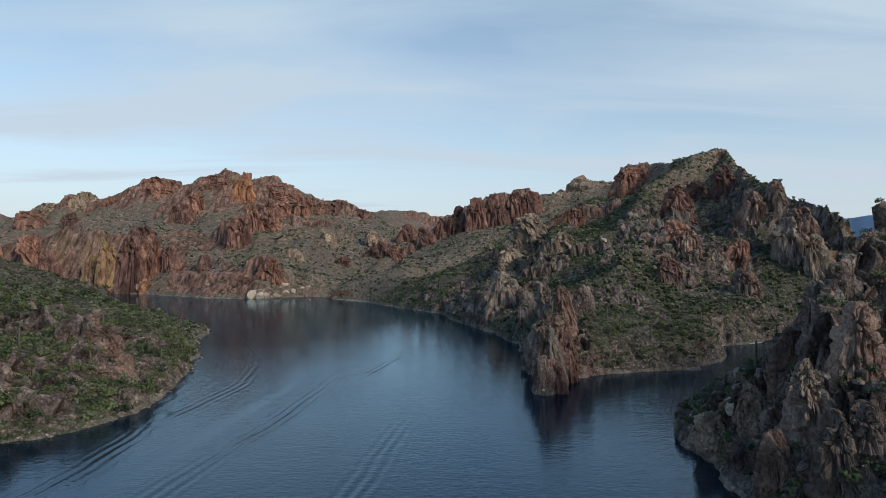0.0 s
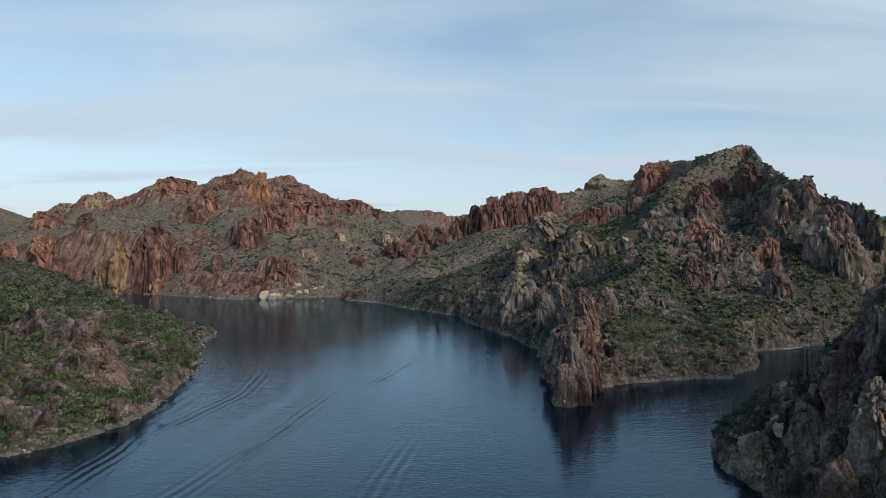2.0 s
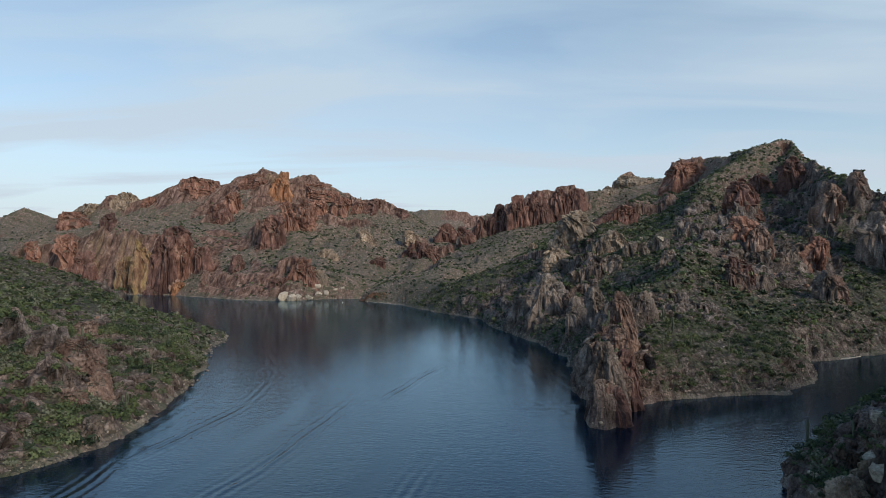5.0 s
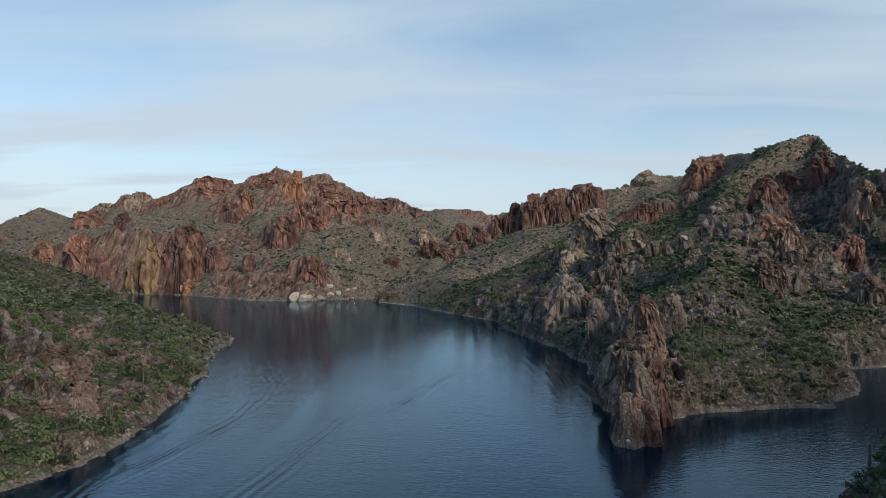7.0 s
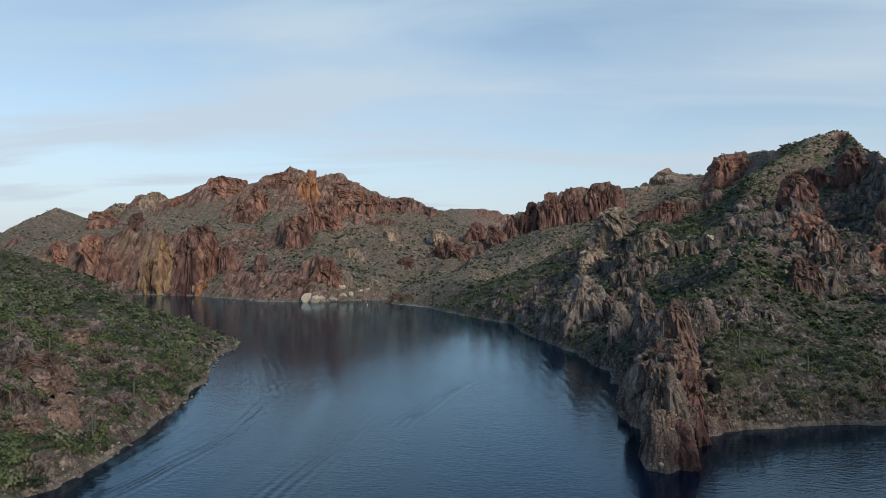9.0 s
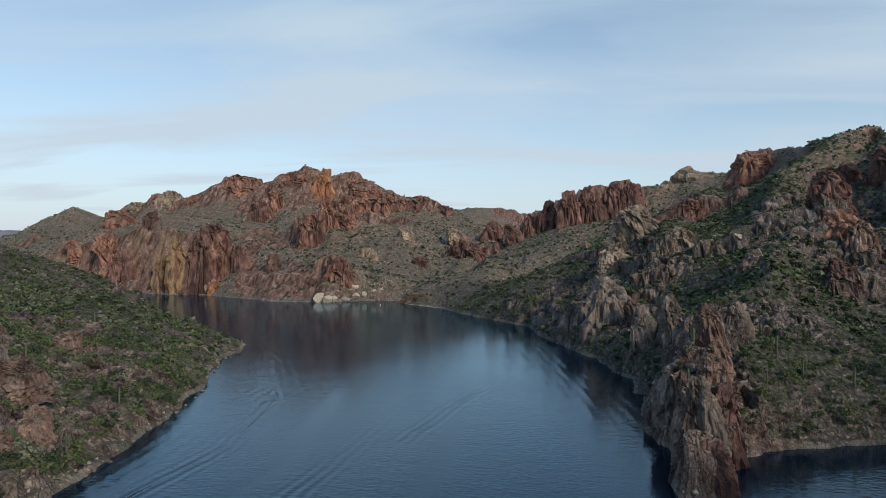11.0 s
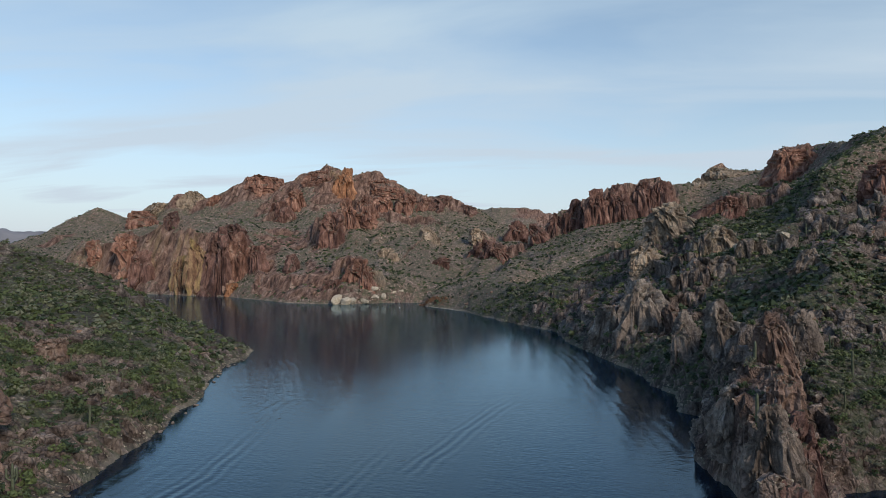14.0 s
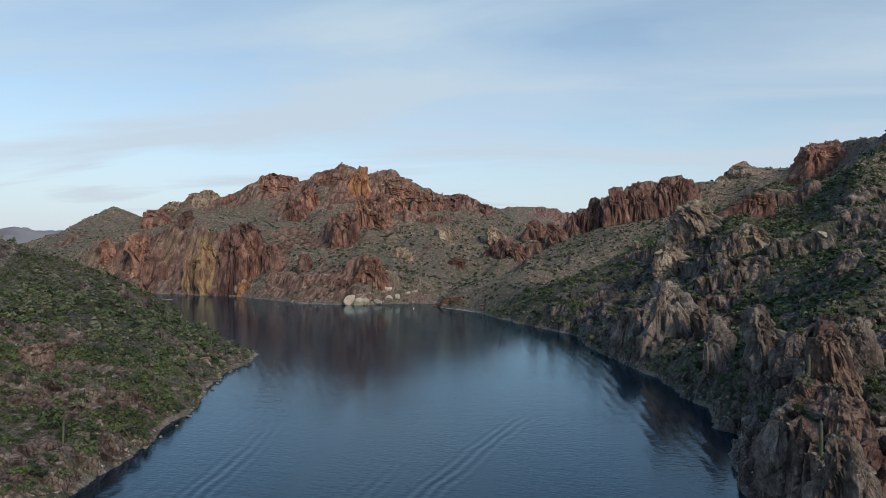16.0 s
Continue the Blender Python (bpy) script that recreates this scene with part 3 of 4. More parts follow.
def build_water():
    gx, gy = axis(-150, 60, -1700, 1600, 1.2, 0.05, 0.05), axis(100, 460, -260, 2300, 1.2, 0.05, 0.03)
    x, y = (a.ravel() for a in np.meshgrid(gx, gy))
    me = mesh_of("water", np.stack([x, y, 0 * x], 1), sheet(gx, gy), True)
    for name, lines, reach in (("wake", WAKES, 6.0), ("swash", SWASH, 22.0), ("slick", SLICKS, 5.0)):
        best, weight = np.full(x.shape, 60.0), np.zeros(x.shape)
        for line in lines:
            d, s = to_segments(x, y, line)
            i = np.minimum(s.astype(int), len(line) - 2)
            ax, ay = np.array([p[0] for p in line], float), np.array([p[1] for p in line], float)
            side = np.sign((ax[i + 1] - ax[i]) * (y - ay[i]) - (ay[i + 1] - ay[i]) * (x - ax[i]))
            n = len(line) - 1
            w = np.clip(1 - d / reach, 0, 1) * smooth(0, 0.25, s / n) * smooth(1, 0.7, s / n)
            best, weight = np.where(d < np.abs(best), d * np.where(side == 0, 1, side), best), np.maximum(weight, w)
        attribute(me, name, best)
        attribute(me, name + "_fade", weight)
    tagged(part_mesh("water", me, WATER), "dark blue lake water with small ripples", "lake", kind="structure")


LAND = build_ground()
build_water()


# ---------------------------------------------------------------- plants and stones: materials
def foliage_material():
    m, nt, bsdf = material("shrub_leaves")
    L = nt.links.new
    a = nt.nodes.new("ShaderNodeAttribute")
    a.attribute_name = "hue"
    geo = nt.nodes.new("ShaderNodeNewGeometry")
    col = ramp_node(nt, a.outputs["Fac"], [(0.0, (0.02, 0.031, 0.019)), (0.3, (0.04, 0.058, 0.031)), (0.55, (0.068, 0.09, 0.04)), (0.78, (0.1, 0.126, 0.05)), (1.0, (0.15, 0.155, 0.105))])
    col = mix_node(nt, 0.5, col, ramp_node(nt, geo.outputs["Random Per Island"], [(0, (0.5, 0.55, 0.55)), (1, (1.18, 1.16, 1.14))]), "MULTIPLY")
    L(col, bsdf.inputs["Base Color"])
    bsdf.inputs["Roughness"].default_value = 0.75
    bsdf.inputs["Specular IOR Level"].default_value = 0.2
    return m


def stone_material(name, dark, mid, light):
    m, nt, bsdf = material(name)
    L = nt.links.new
    geo = nt.nodes.new("ShaderNodeNewGeometry")
    fine = noise_node(nt, geo.outputs["Position"], 1.3, 6, 0.65)
    col = ramp_node(nt, fine, [(0.3, dark), (0.5, mid), (0.7, light)])
    tone = ramp_node(nt, geo.outputs["Random Per Island"], [(0, (0.5, 0.47, 0.46)), (1, (1.3, 1.27, 1.22))])
    L(mix_node(nt, 0.9, col, tone, "MULTIPLY"), bsdf.inputs["Base Color"])
    bsdf.inputs["Roughness"].default_value = 0.9
    bsdf.inputs["Specular IOR Level"].default_value = 0.2
    L(bump_node(nt, fine, 0.4, 0.8), bsdf.inputs["Normal"])
    return m


def plain_material(name, colour, rough=0.8, scale=3.0, spread=0.35):
    m, nt, bsdf = material(name)
    pos = nt.nodes.new("ShaderNodeNewGeometry").outputs["Position"]
    tone = ramp_node(nt, noise_node(nt, pos, scale, 4), [(0.3, (1 - spread,) * 3), (0.7, (1 + spread,) * 3)])
    nt.links.new(mix_node(nt, 1.0, colour, tone, "MULTIPLY"), bsdf.inputs["Base Color"])
    bsdf.inputs["Roughness"].default_value = rough
    return m


LEAF = foliage_material()
STONE = stone_material("rubble_stone", (0.07, 0.057, 0.05), (0.165, 0.138, 0.12), (0.31, 0.27, 0.235))
RUST_STONE = stone_material("rust_stone", (0.09, 0.054, 0.042), (0.22, 0.14, 0.105), (0.37, 0.26, 0.2))
PALE_STONE = stone_material("pale_stone", (0.1, 0.085, 0.065), (0.27, 0.235, 0.185), (0.45, 0.4, 0.32))
CREAM_STONE = stone_material("cream_stone", (0.2, 0.17, 0.135), (0.36, 0.32, 0.26), (0.52, 0.47, 0.39))
WOOD = plain_material("shrub_wood", (0.11, 0.085, 0.06))
CACTUS = plain_material("cactus_skin", (0.07, 0.082, 0.048), 0.75, 1.5)


# ---------------------------------------------------------------- templates
def leaf_clump(seed, leaves, size, flat=0.75):
    """Places of loose leaf-clump triangles in an uneven crown of about 1 m radius, standing on the ground."""
    r = np.random.RandomState(seed)
    blobs = [(r.uniform(-0.5, 0.5), r.uniform(-0.5, 0.5), r.uniform(0.3, 0.85) * flat, r.uniform(0.3, 0.58)) for _ in range(6)]
    verts = []
    for _ in range(leaves):
        bx, by, bz, br = blobs[r.randint(len(blobs))]
        v = r.normal(size=3)
        v /= np.linalg.norm(v)
        c = np.array([bx, by, bz]) + v * br * r.uniform(0.55, 1.1)
        c[2] = max(c[2], 0.05)
        # leaf sprays lie roughly along the crown's surface
        out = v + 0.45 * r.normal(size=3) + (0, 0, 0.25)
        a = np.cross(out, r.normal(size=3))
        a /= np.linalg.norm(a)
        b = np.cross(out / np.linalg.norm(out), a)
        s = size * r.uniform(0.6, 1.35)
        verts += [c + a * s, c - a * s * 0.6 + b * s * 0.8, c - a * s * 0.5 - b * s * 0.9]
    verts, faces = np.array(verts), np.arange(leaves * 3).reshape(-1, 3)
    return verts, faces


def lump(seed, levels):
    """An angular stone about 1 m in radius."""
    r = np.random.RandomState(seed)
    bm = bmesh.new()
    bmesh.ops.create_icosphere(bm, subdivisions=levels, radius=1)
    cuts = [(r.normal(size=3), r.uniform(0.42, 0.75)) for _ in range(14)]
    for v in bm.verts:
        p = np.array(v.co)
        for nrm, off in cuts:
            n = nrm / np.linalg.norm(nrm)
            over = p @ n - off
            if over > 0:
                p = p - n * over
        v.co = p * (1, 0.85, 0.75) * (1 + r.uniform(-0.06, 0.06))
    verts = np.array([v.co for v in bm.verts])
    faces = np.array([[v.index for v in f.verts] for f in bm.faces])
    bm.free()
    return verts, faces


def scatter(name, templates, places, sizes, seed, mat, values=None, squash=(0.75, 1.1), sink=0.1):
    """One mesh of many turned and sized copies of the templates."""
    r = np.random.RandomState(seed)
    pick = r.randint(len(templates), size=len(places))
    V, F, A, base = [], [], [], 0
    for k, (tv, tf) in enumerate(templates):
        sel = np.where(pick == k)[0]
        if not len(sel):
            continue
        a, s = r.uniform(0, 2 * np.pi, len(sel)), sizes[sel]
        c, sn = np.cos(a)[:, None], np.sin(a)[:, None]
        q = r.uniform(*squash, len(sel))
        vx = (tv[None, :, 0] * c - tv[None, :, 1] * sn) * s[:, None] + places[sel, 0:1]
        vy = (tv[None, :, 0] * sn + tv[None, :, 1] * c) * s[:, None] + places[sel, 1:2]
        vz = (tv[None, :, 2] * q[:, None] - sink) * s[:, None] + places[sel, 2:3]
        V.append(np.stack([vx, vy, vz], -1).reshape(-1, 3))
        F.append((tf[None] + (base + np.arange(len(sel)) * len(tv))[:, None, None]).reshape(-1, tf.shape[1]))
        if values is not None:
            A.append(np.repeat(values[sel], len(tv)))
        base += len(sel) * len(tv)
    me = mesh_of(name, np.concatenate(V), np.concatenate(F))
    if values is not None:
        attribute(me, "hue", np.concatenate(A))
    return part_mesh(name, me, mat)


def ground_picks(count, weight, seed):
    """Places on the ground, drawn by weight per square metre."""
    r = np.random.RandomState(seed)
    area = np.outer(np.gradient(GY), np.gradient(GX)).ravel()
    p = np.maximum(weight, 0) * area
    k = r.choice(len(p), size=count, replace=False, p=p / p.sum())
    return k, np.stack([LAND["x"][k], LAND["y"][k], LAND["z"][k]], 1)


X, Y, Z, ROCK, SHORE, SLOPE = (LAND[k] for k in ("x", "y", "z", "rock", "shore", "slope"))
SEEN = (SHORE > 1.5) & (Y > 90) & (Y < 1450) & (np.abs(X) < 30 + 0.95 * (Y + 60))
CLUSTER = fbm(X / 22, Y / 22, 0 * X + 3.0, 3)
GREEN = np.clip(1.0 - np.where(X > 0, 0.45, 0.6) * ROCK - 0.5 * smooth(0.8, 1.8, SLOPE), 0.08, 1) * np.clip(0.8 + 0.9 * CLUSTER, 0.2, 2)
WESTERN = (X < -80) & (Y < 620)


def plant_shrubs():
    near_t = [leaf_clump(s, 108, 0.155) for s in (11, 12, 13, 14, 15)]
    mid_t = [leaf_clump(s, 20, 0.36) for s in (21, 22, 23, 24)]
    far_t = [leaf_clump(s, 7, 0.62) for s in (31, 32, 33, 34)]
    r = np.random.RandomState(5)

    def hues(n, places, lift=0.0):
        west = (places[:, 0] < -80) & (places[:, 1] < 620)
        return np.clip(r.beta(2.0, 2.8, n) + 0.16 * west + 0.1 * (places[:, 0] > 0) + 0.25 * fbm(places[:, 0] / 18, places[:, 1] / 18, 0 * places[:, 0] + 8.8, 2) + lift + 0.6 * (r.rand(n) < 0.22), 0, 1)
    # shrubs close to the flight line, each a thing of its own
    near = SEEN & (Y < 330) & (X > -190) & (X < 125)
    k, places = ground_picks(7000, near * GREEN * np.where(WESTERN, 0.85, 1.0) * np.where((X > 55) & (Y < 215), 3.0, 1.0), 41)
    sizes = np.clip(r.gamma(2.2, 0.42, len(k)), 0.3, 2.0) * np.where(places[:, 0] < -80, 1.6, 1.1)
    big = sizes > 2.0
    chosen = np.where(big)[0][:270]
    originals = []
    for i, (tv, tf) in enumerate(near_t):
        root = new("desert_shrub")
        me = mesh_of("shrub_crown", tv, tf)
        attribute(me, "hue", np.full(len(tv), (0.28, 0.42, 0.55, 0.68, 0.8)[i]))
        part_mesh("crown", me, LEAF, root)
        bm = bmesh.new()
        for j in range(5):
            a = j * 1.26 + i
            tip = Vector((0.4 * math.cos(a), 0.4 * math.sin(a), 0.55))
            m = Matrix.Translation(tip * 0.5) @ tip.to_track_quat("Z", "Y").to_matrix().to_4x4()
            bmesh.ops.create_cone(bm, segments=5, radius1=0.05, radius2=0.02, depth=tip.length * 1.2, matrix=m)
        sm = bpy.data.meshes.new("shrub_stems")
        bm.to_mesh(sm)
        bm.free()
        part_mesh("stems", sm, WOOD, root)
        look_of = ("dark green creosote shrub on the stony slope", "deep green mesquite shrub on the stony slope", "olive green palo verde shrub on the slope",
                   "bright yellow-green palo verde shrub on the slope", "pale olive brittlebush on the stony slope")[i]
        tagged(root, look_of, "shrub", "shrubs on the near slopes")
        originals.append(root)
    for n, j in enumerate(chosen):
        kind = originals[r.randint(5)]
        m = pose(places[j, 0], places[j, 1], places[j, 2] - 0.1, 0, 0, r.uniform(0, 360)) @ Matrix.Diagonal((sizes[j], sizes[j], sizes[j] * r.uniform(0.75, 1.05), 1))
        o = kind if not kind.get("placed") else None
        if o:
            kind["placed"] = 1
            kind.matrix_world = m
        else:
            o = copy_thing(kind, m)
            o.matrix_basis = m
    for kind in originals:
        if "placed" in kind:
            del kind["placed"]
    rest = np.setdiff1d(np.arange(len(k)), chosen)
    tagged(scatter("low_shrubs", near_t, places[rest], sizes[rest], 61, LEAF, hues(len(rest), places[rest])), "mixed green and olive desert shrubs on the near slopes", "shrubs", kind="stuff")
    mid = SEEN & ~near & (Y < 640)
    k, places = ground_picks(32000, mid * GREEN, 42)
    sizes = np.clip(r.gamma(2.2, 0.58, len(k)), 0.5, 3.0)
    tagged(scatter("hillside_shrubs", mid_t, places, sizes, 62, LEAF, hues(len(k), places)), "dark green desert shrubs dotting the hillside", "shrubs", kind="stuff")
    far = SEEN & (Y >= 640)
    k, places = ground_picks(36000, far * GREEN * np.where(Y < 1000, 1.0, 0.8) * np.where((X > 60) & (Y < 820), 4.5, 1.0), 43)
    sizes = np.clip(r.gamma(2.6, 0.52, len(k)), 0.7, 2.4)
    tagged(scatter("distant_shrubs", far_t, places, sizes, 63, LEAF, hues(len(k), places, -0.08)), "dark shrubs dotting the far mountainside", "shrubs", kind="stuff")


def strew_stones():
    small = [lump(s, 1) for s in (71, 72, 73, 74)]
    r = np.random.RandomState(6)
    w = SEEN * (0.25 + 1.0 * ROCK + 0.5 * smooth(0.5, 1.2, SLOPE)) * np.clip(0.8 - 1.2 * CLUSTER, 0.05, 2)
    k, places = ground_picks(3600, w * (Y < 340) * (np.abs(X) < 180), 44)
    sizes = np.clip(r.gamma(1.8, 0.32, len(k)), 0.2, 2.2)
    tagged(scatter("slope_rubble", small, places, sizes, 64, STONE, sink=0.15), "grey-brown broken stones on the near slopes", "stones", kind="stuff")
    k, places = ground_picks(5200, w * (Y >= 300) * (Y < 1100), 45)
    sizes = np.clip(r.gamma(1.8, 0.6, len(k)), 0.5, 3.6)
    tagged(scatter("scree", small, places, sizes, 65, RUST_STONE, sink=0.2), "rust and grey scree on the far slopes", "stones", kind="stuff")
    # stones along the waterline
    edge = (SHORE > 0.1) & (SHORE < 2.6) & (Y > 60) & (Y < 720)
    k, places = ground_picks(3000, edge * np.clip(0.5 + fbm(X / 12, Y / 12, 0 * X + 6.0, 2) * 2, 0.03, 2), 46)
    sizes = np.clip(r.gamma(2.0, 0.16, len(k)), 0.12, 0.9)
    tagged(scatter("shore_stones", small, places, sizes, 66, PALE_STONE, sink=0.1), "pale and dark stones along the waterline", "stones", kind="stuff")


plant_shrubs()
strew_stones()


# ---------------------------------------------------------------- rock outcrops
ROCK_STOPS = {
    "rust": ((0.05, 0.026, 0.02), (0.17, 0.085, 0.064), (0.29, 0.165, 0.125), (0.44, 0.3, 0.24)),
    "maroon": ((0.03, 0.018, 0.017), (0.105, 0.057, 0.048), (0.19, 0.112, 0.095), (0.31, 0.21, 0.175)),
    "orange": ((0.1, 0.045, 0.025), (0.29, 0.14, 0.078), (0.42, 0.215, 0.12), (0.52, 0.32, 0.2)),
    "tan": ((0.08, 0.062, 0.05), (0.22, 0.172, 0.132), (0.36, 0.29, 0.22), (0.5, 0.42, 0.34)),
    "yellow": ((0.05, 0.03, 0.02), (0.17, 0.098, 0.068), (0.3, 0.2, 0.12), (0.44, 0.34, 0.2)),
    "brown": ((0.045, 0.03, 0.026), (0.13, 0.085, 0.069), (0.235, 0.168, 0.14), (0.39, 0.315, 0.265)),
    "grey": ((0.045, 0.037, 0.032), (0.14, 0.115, 0.1), (0.25, 0.21, 0.182), (0.42, 0.37, 0.325)),
}
ROCK_LABELS = {
    "rust": "rust-red weathered rock outcrop with shrubs on its ledges", "maroon": "dark maroon jointed cliff of volcanic rock", "orange": "bright orange bare cliff face of volcanic rock",
    "tan": "pale tan weathered rock outcrop on the slope", "yellow": "rust cliff stained with yellow lichen", "brown": "purple-brown broken rock outcrop with shrubs between",
    "grey": "grey-brown broken rock outcrop among shrubs"}


def outcrop_material(kind):
    m, nt, bsdf = material(kind + "_outcrop_rock")
    L = nt.links.new
    geo = nt.nodes.new("ShaderNodeNewGeometry")
    pos = geo.outputs["Position"]
    body = noise_node(nt, mapped(nt, pos, (0.13, 0.13, 0.05)), 1.0, 8, 0.7, 0.7)
    patch = noise_node(nt, pos, 0.05, 4, 0.6)
    fine = noise_node(nt, pos, 1.1, 5, 0.65)
    col = ramp_node(nt, body, list(zip((0.3, 0.44, 0.56, 0.72), ROCK_STOPS[kind])))
    col = mix_node(nt, 0.8, col, ramp_node(nt, patch, [(0.35, (0.62, 0.6, 0.6)), (0.65, (1.3, 1.28, 1.25))]), "MULTIPLY")
    if kind == "yellow":
        stain = ramp_node(nt, noise_node(nt, mapped(nt, pos, (0.11, 0.11, 0.025)), 1.0, 5), [(0.53, (0, 0, 0)), (0.64, (0.6, 0.6, 0.6))])
        col = mix_node(nt, stain, col, (0.36, 0.27, 0.11))
    col = mix_node(nt, 0.6, col, ramp_node(nt, fine, [(0.32, (0.25, 0.24, 0.24)), (0.52, (0.95, 0.95, 0.95)), (0.72, (1.5, 1.48, 1.45))]), "MULTIPLY")
    tint = nt.nodes.new("ShaderNodeObjectInfo").outputs["Random"]
    col = mix_node(nt, 1.0, col, ramp_node(nt, tint, [(0, (0.82, 0.84, 0.86)), (1, (1.15, 1.12, 1.08))]), "MULTIPLY")
    # earth and low growth on the ledges
    up = nt.nodes.new("ShaderNodeSeparateXYZ")
    L(geo.outputs["Normal"], up.inputs[0])
    ledge = math_node(nt, "ADD", up.outputs["Z"], math_node(nt, "MULTIPLY", math_node(nt, "SUBTRACT", noise_node(nt, pos, 0.3, 4), 0.5), 1.6))
    growth = mix_node(nt, ramp_node(nt, fine, [(0.42, (0, 0, 0)), (0.56, (1, 1, 1))]), (0.03, 0.042, 0.024), (0.14, 0.12, 0.092))
    col = mix_node(nt, ramp_node(nt, ledge, [(0.68, (0, 0, 0)), (0.86, (0.85, 0.85, 0.85))]), col, growth)
    L(col, bsdf.inputs["Base Color"])
    bsdf.inputs["Roughness"].default_value = 0.92
    bsdf.inputs["Specular IOR Level"].default_value = 0.2
    h = math_node(nt, "ADD", math_node(nt, "MULTIPLY", body, 1.6), math_node(nt, "MULTIPLY", fine, 0.5))
    L(bump_node(nt, h, 1.1, 1.0), bsdf.inputs["Normal"])
    return m


OUTCROP_ROCK = {kind: outcrop_material(kind) for kind in ROCK_STOPS}


def outcrop(x, y, z, width, height, kind, seed, levels, group, upright=1.0):
    """A jointed mass of rock rooted in the slope: a blocky body cut by planes, split by joints and tapering upwards."""
    r = np.random.RandomState(seed)
    bm = bmesh.new()
    bmesh.ops.create_icosphere(bm, subdivisions=levels, radius=1)
    v = np.array([q.co for q in bm.verts])
    faces = np.array([[q.index for q in f.verts] for f in bm.faces])
    bm.free()
    # the lower half goes straight down into the slope
    foot = np.where(v[:, 2] < 0, 1 / np.maximum(np.hypot(v[:, 0], v[:, 1]), 0.4), 1.0)
    p = v * np.stack([foot, foot, np.where(v[:, 2] < 0, 3.5, 1.0)], 1)
    p = np.sign(p) * np.abs(p) ** 0.66
    for _ in range(11):
        n = r.normal(size=3) * (1, 1, 0.55)
        n /= np.linalg.norm(n)
        over = np.maximum(np.stack([p[:, 0], p[:, 1], np.maximum(p[:, 2], -0.2)], 1) @ n - r.uniform(0.62, 0.95), 0)
        p -= over[:, None] * n * np.where(p[:, 2:3] < 0, (1, 1, 0), (1, 1, 1))
    p[:, :2] *= 1.06 - 0.34 * np.clip(p[:, 2:3], -0.7, 1)
    p[:, 0] += 0.22 * r.normal() * p[:, 2]
    half = np.array([width * 0.52, width * 0.45, height * 0.65])
    a = r.uniform(-0.5, 0.5)
    q = p * half
    q = np.stack([q[:, 0] * math.cos(a) - q[:, 1] * math.sin(a), q[:, 0] * math.sin(a) + q[:, 1] * math.cos(a), q[:, 2]], 1)
    c = max(min(width, height * 1.3) / 4.2, 1.0)
    wx, wy, wz = q[:, 0] + seed * 13.7, q[:, 1] + seed * 5.1, q[:, 2] / upright
    w = fbm(wx / c, wy / c, wz / c, 2) * c * 0.5
    big, gap = blocks((wx + w) / c, (wy - w) / c, wz / (c * 1.5))
    small, crack = blocks((wx + w) / (c * 0.42), (wy - w) / (c * 0.42), wz / (c * 0.62))
    d = c * (0.42 * big - 0.4 * smooth(0.25, 0, gap) + 0.17 * small - 0.17 * smooth(0.22, 0, crack) + 0.22 * ridged(wx / (c * 0.8), wy / (c * 0.8), wz / c, 3))
    n = v * (1, 1, 0.6)
    q = q + n * d[:, None]
    ob = part_mesh("rock_outcrop", mesh_of("rock_outcrop", q, faces), OUTCROP_ROCK[kind])
    ob.location = (x, y + 0.22 * width, z + height * 0.35)
    tagged(ob, ROCK_LABELS[kind], "rock outcrop", group)


# (x, y, height of the foot, width, height, rock)
OUTCROPS_CREST = [(-538, 1232, 178.1, 84, 23.7, "rust"), (-364, 1204, 153.8, 43.7, 54.1, "orange"), (-414, 1221, 187.5, 63.5, 16.9, "rust"), (-307, 1245, 169.9, 75, 21.4, "rust"), (-439, 1159, 126.2, 35.2, 40.2, "rust"),
    (-448, 1117, 115.5, 38.7, 24.2, "maroon"), (-277, 887, 59, 34.6, 46.7, "maroon"), (-273, 947, 85.6, 32.2, 41.9, "rust"), (-253, 958, 107.9, 32.6, 24.4, "rust"), (-294, 1189, 126.4, 40.8, 26.5, "rust"),
    (-254, 1204, 125.1, 43.3, 33, "rust"), (-225, 1216, 128.9, 31.2, 20.8, "rust"), (-201, 1230, 131.8, 42, 25.2, "maroon"), (-144, 1234, 123.4, 39.9, 14.7, "maroon")]
OUTCROPS_SHOULDER = [(-683, 1238, 147, 54, 24, "tan"), (-627, 1229, 148.2, 25.9, 15.1, "rust"), (-594, 1036, 93.1, 29, 25.4, "maroon"), (-754, 1183, 100.1, 73.3, 31.4, "rust"), (-751, 1228, 133.7, 54.4, 15.2, "tan"),
    (-545, 860, 32.7, 44.9, 44.9, "rust"), (-613, 884, 46, 34, 24, "rust"), (-503, 830, 16.8, 31.6, 38.8, "maroon")]
OUTCROPS_CLIFF = [(-409, 799, 6.6, 38.3, 67, "yellow"), (-383, 798, 9.5, 36.8, 76.3, "maroon"), (-366, 817, 17.7, 34.9, 60, "rust"), (-437, 809, 7.4, 27.8, 43.1, "yellow"), (-394, 851, 63.7, 36.5, 24.8, "maroon"),
    (-342, 816, 31.7, 26.4, 29.2, "maroon"), (-357, 785, 1.6, 16, 16, "orange"), (-424, 801, 0.3, 6.9, 8.2, "tan"), (-392, 794, 1.5, 27.1, 13.6, "maroon"), (-289, 790, 28.9, 20, 21.4, "maroon")]
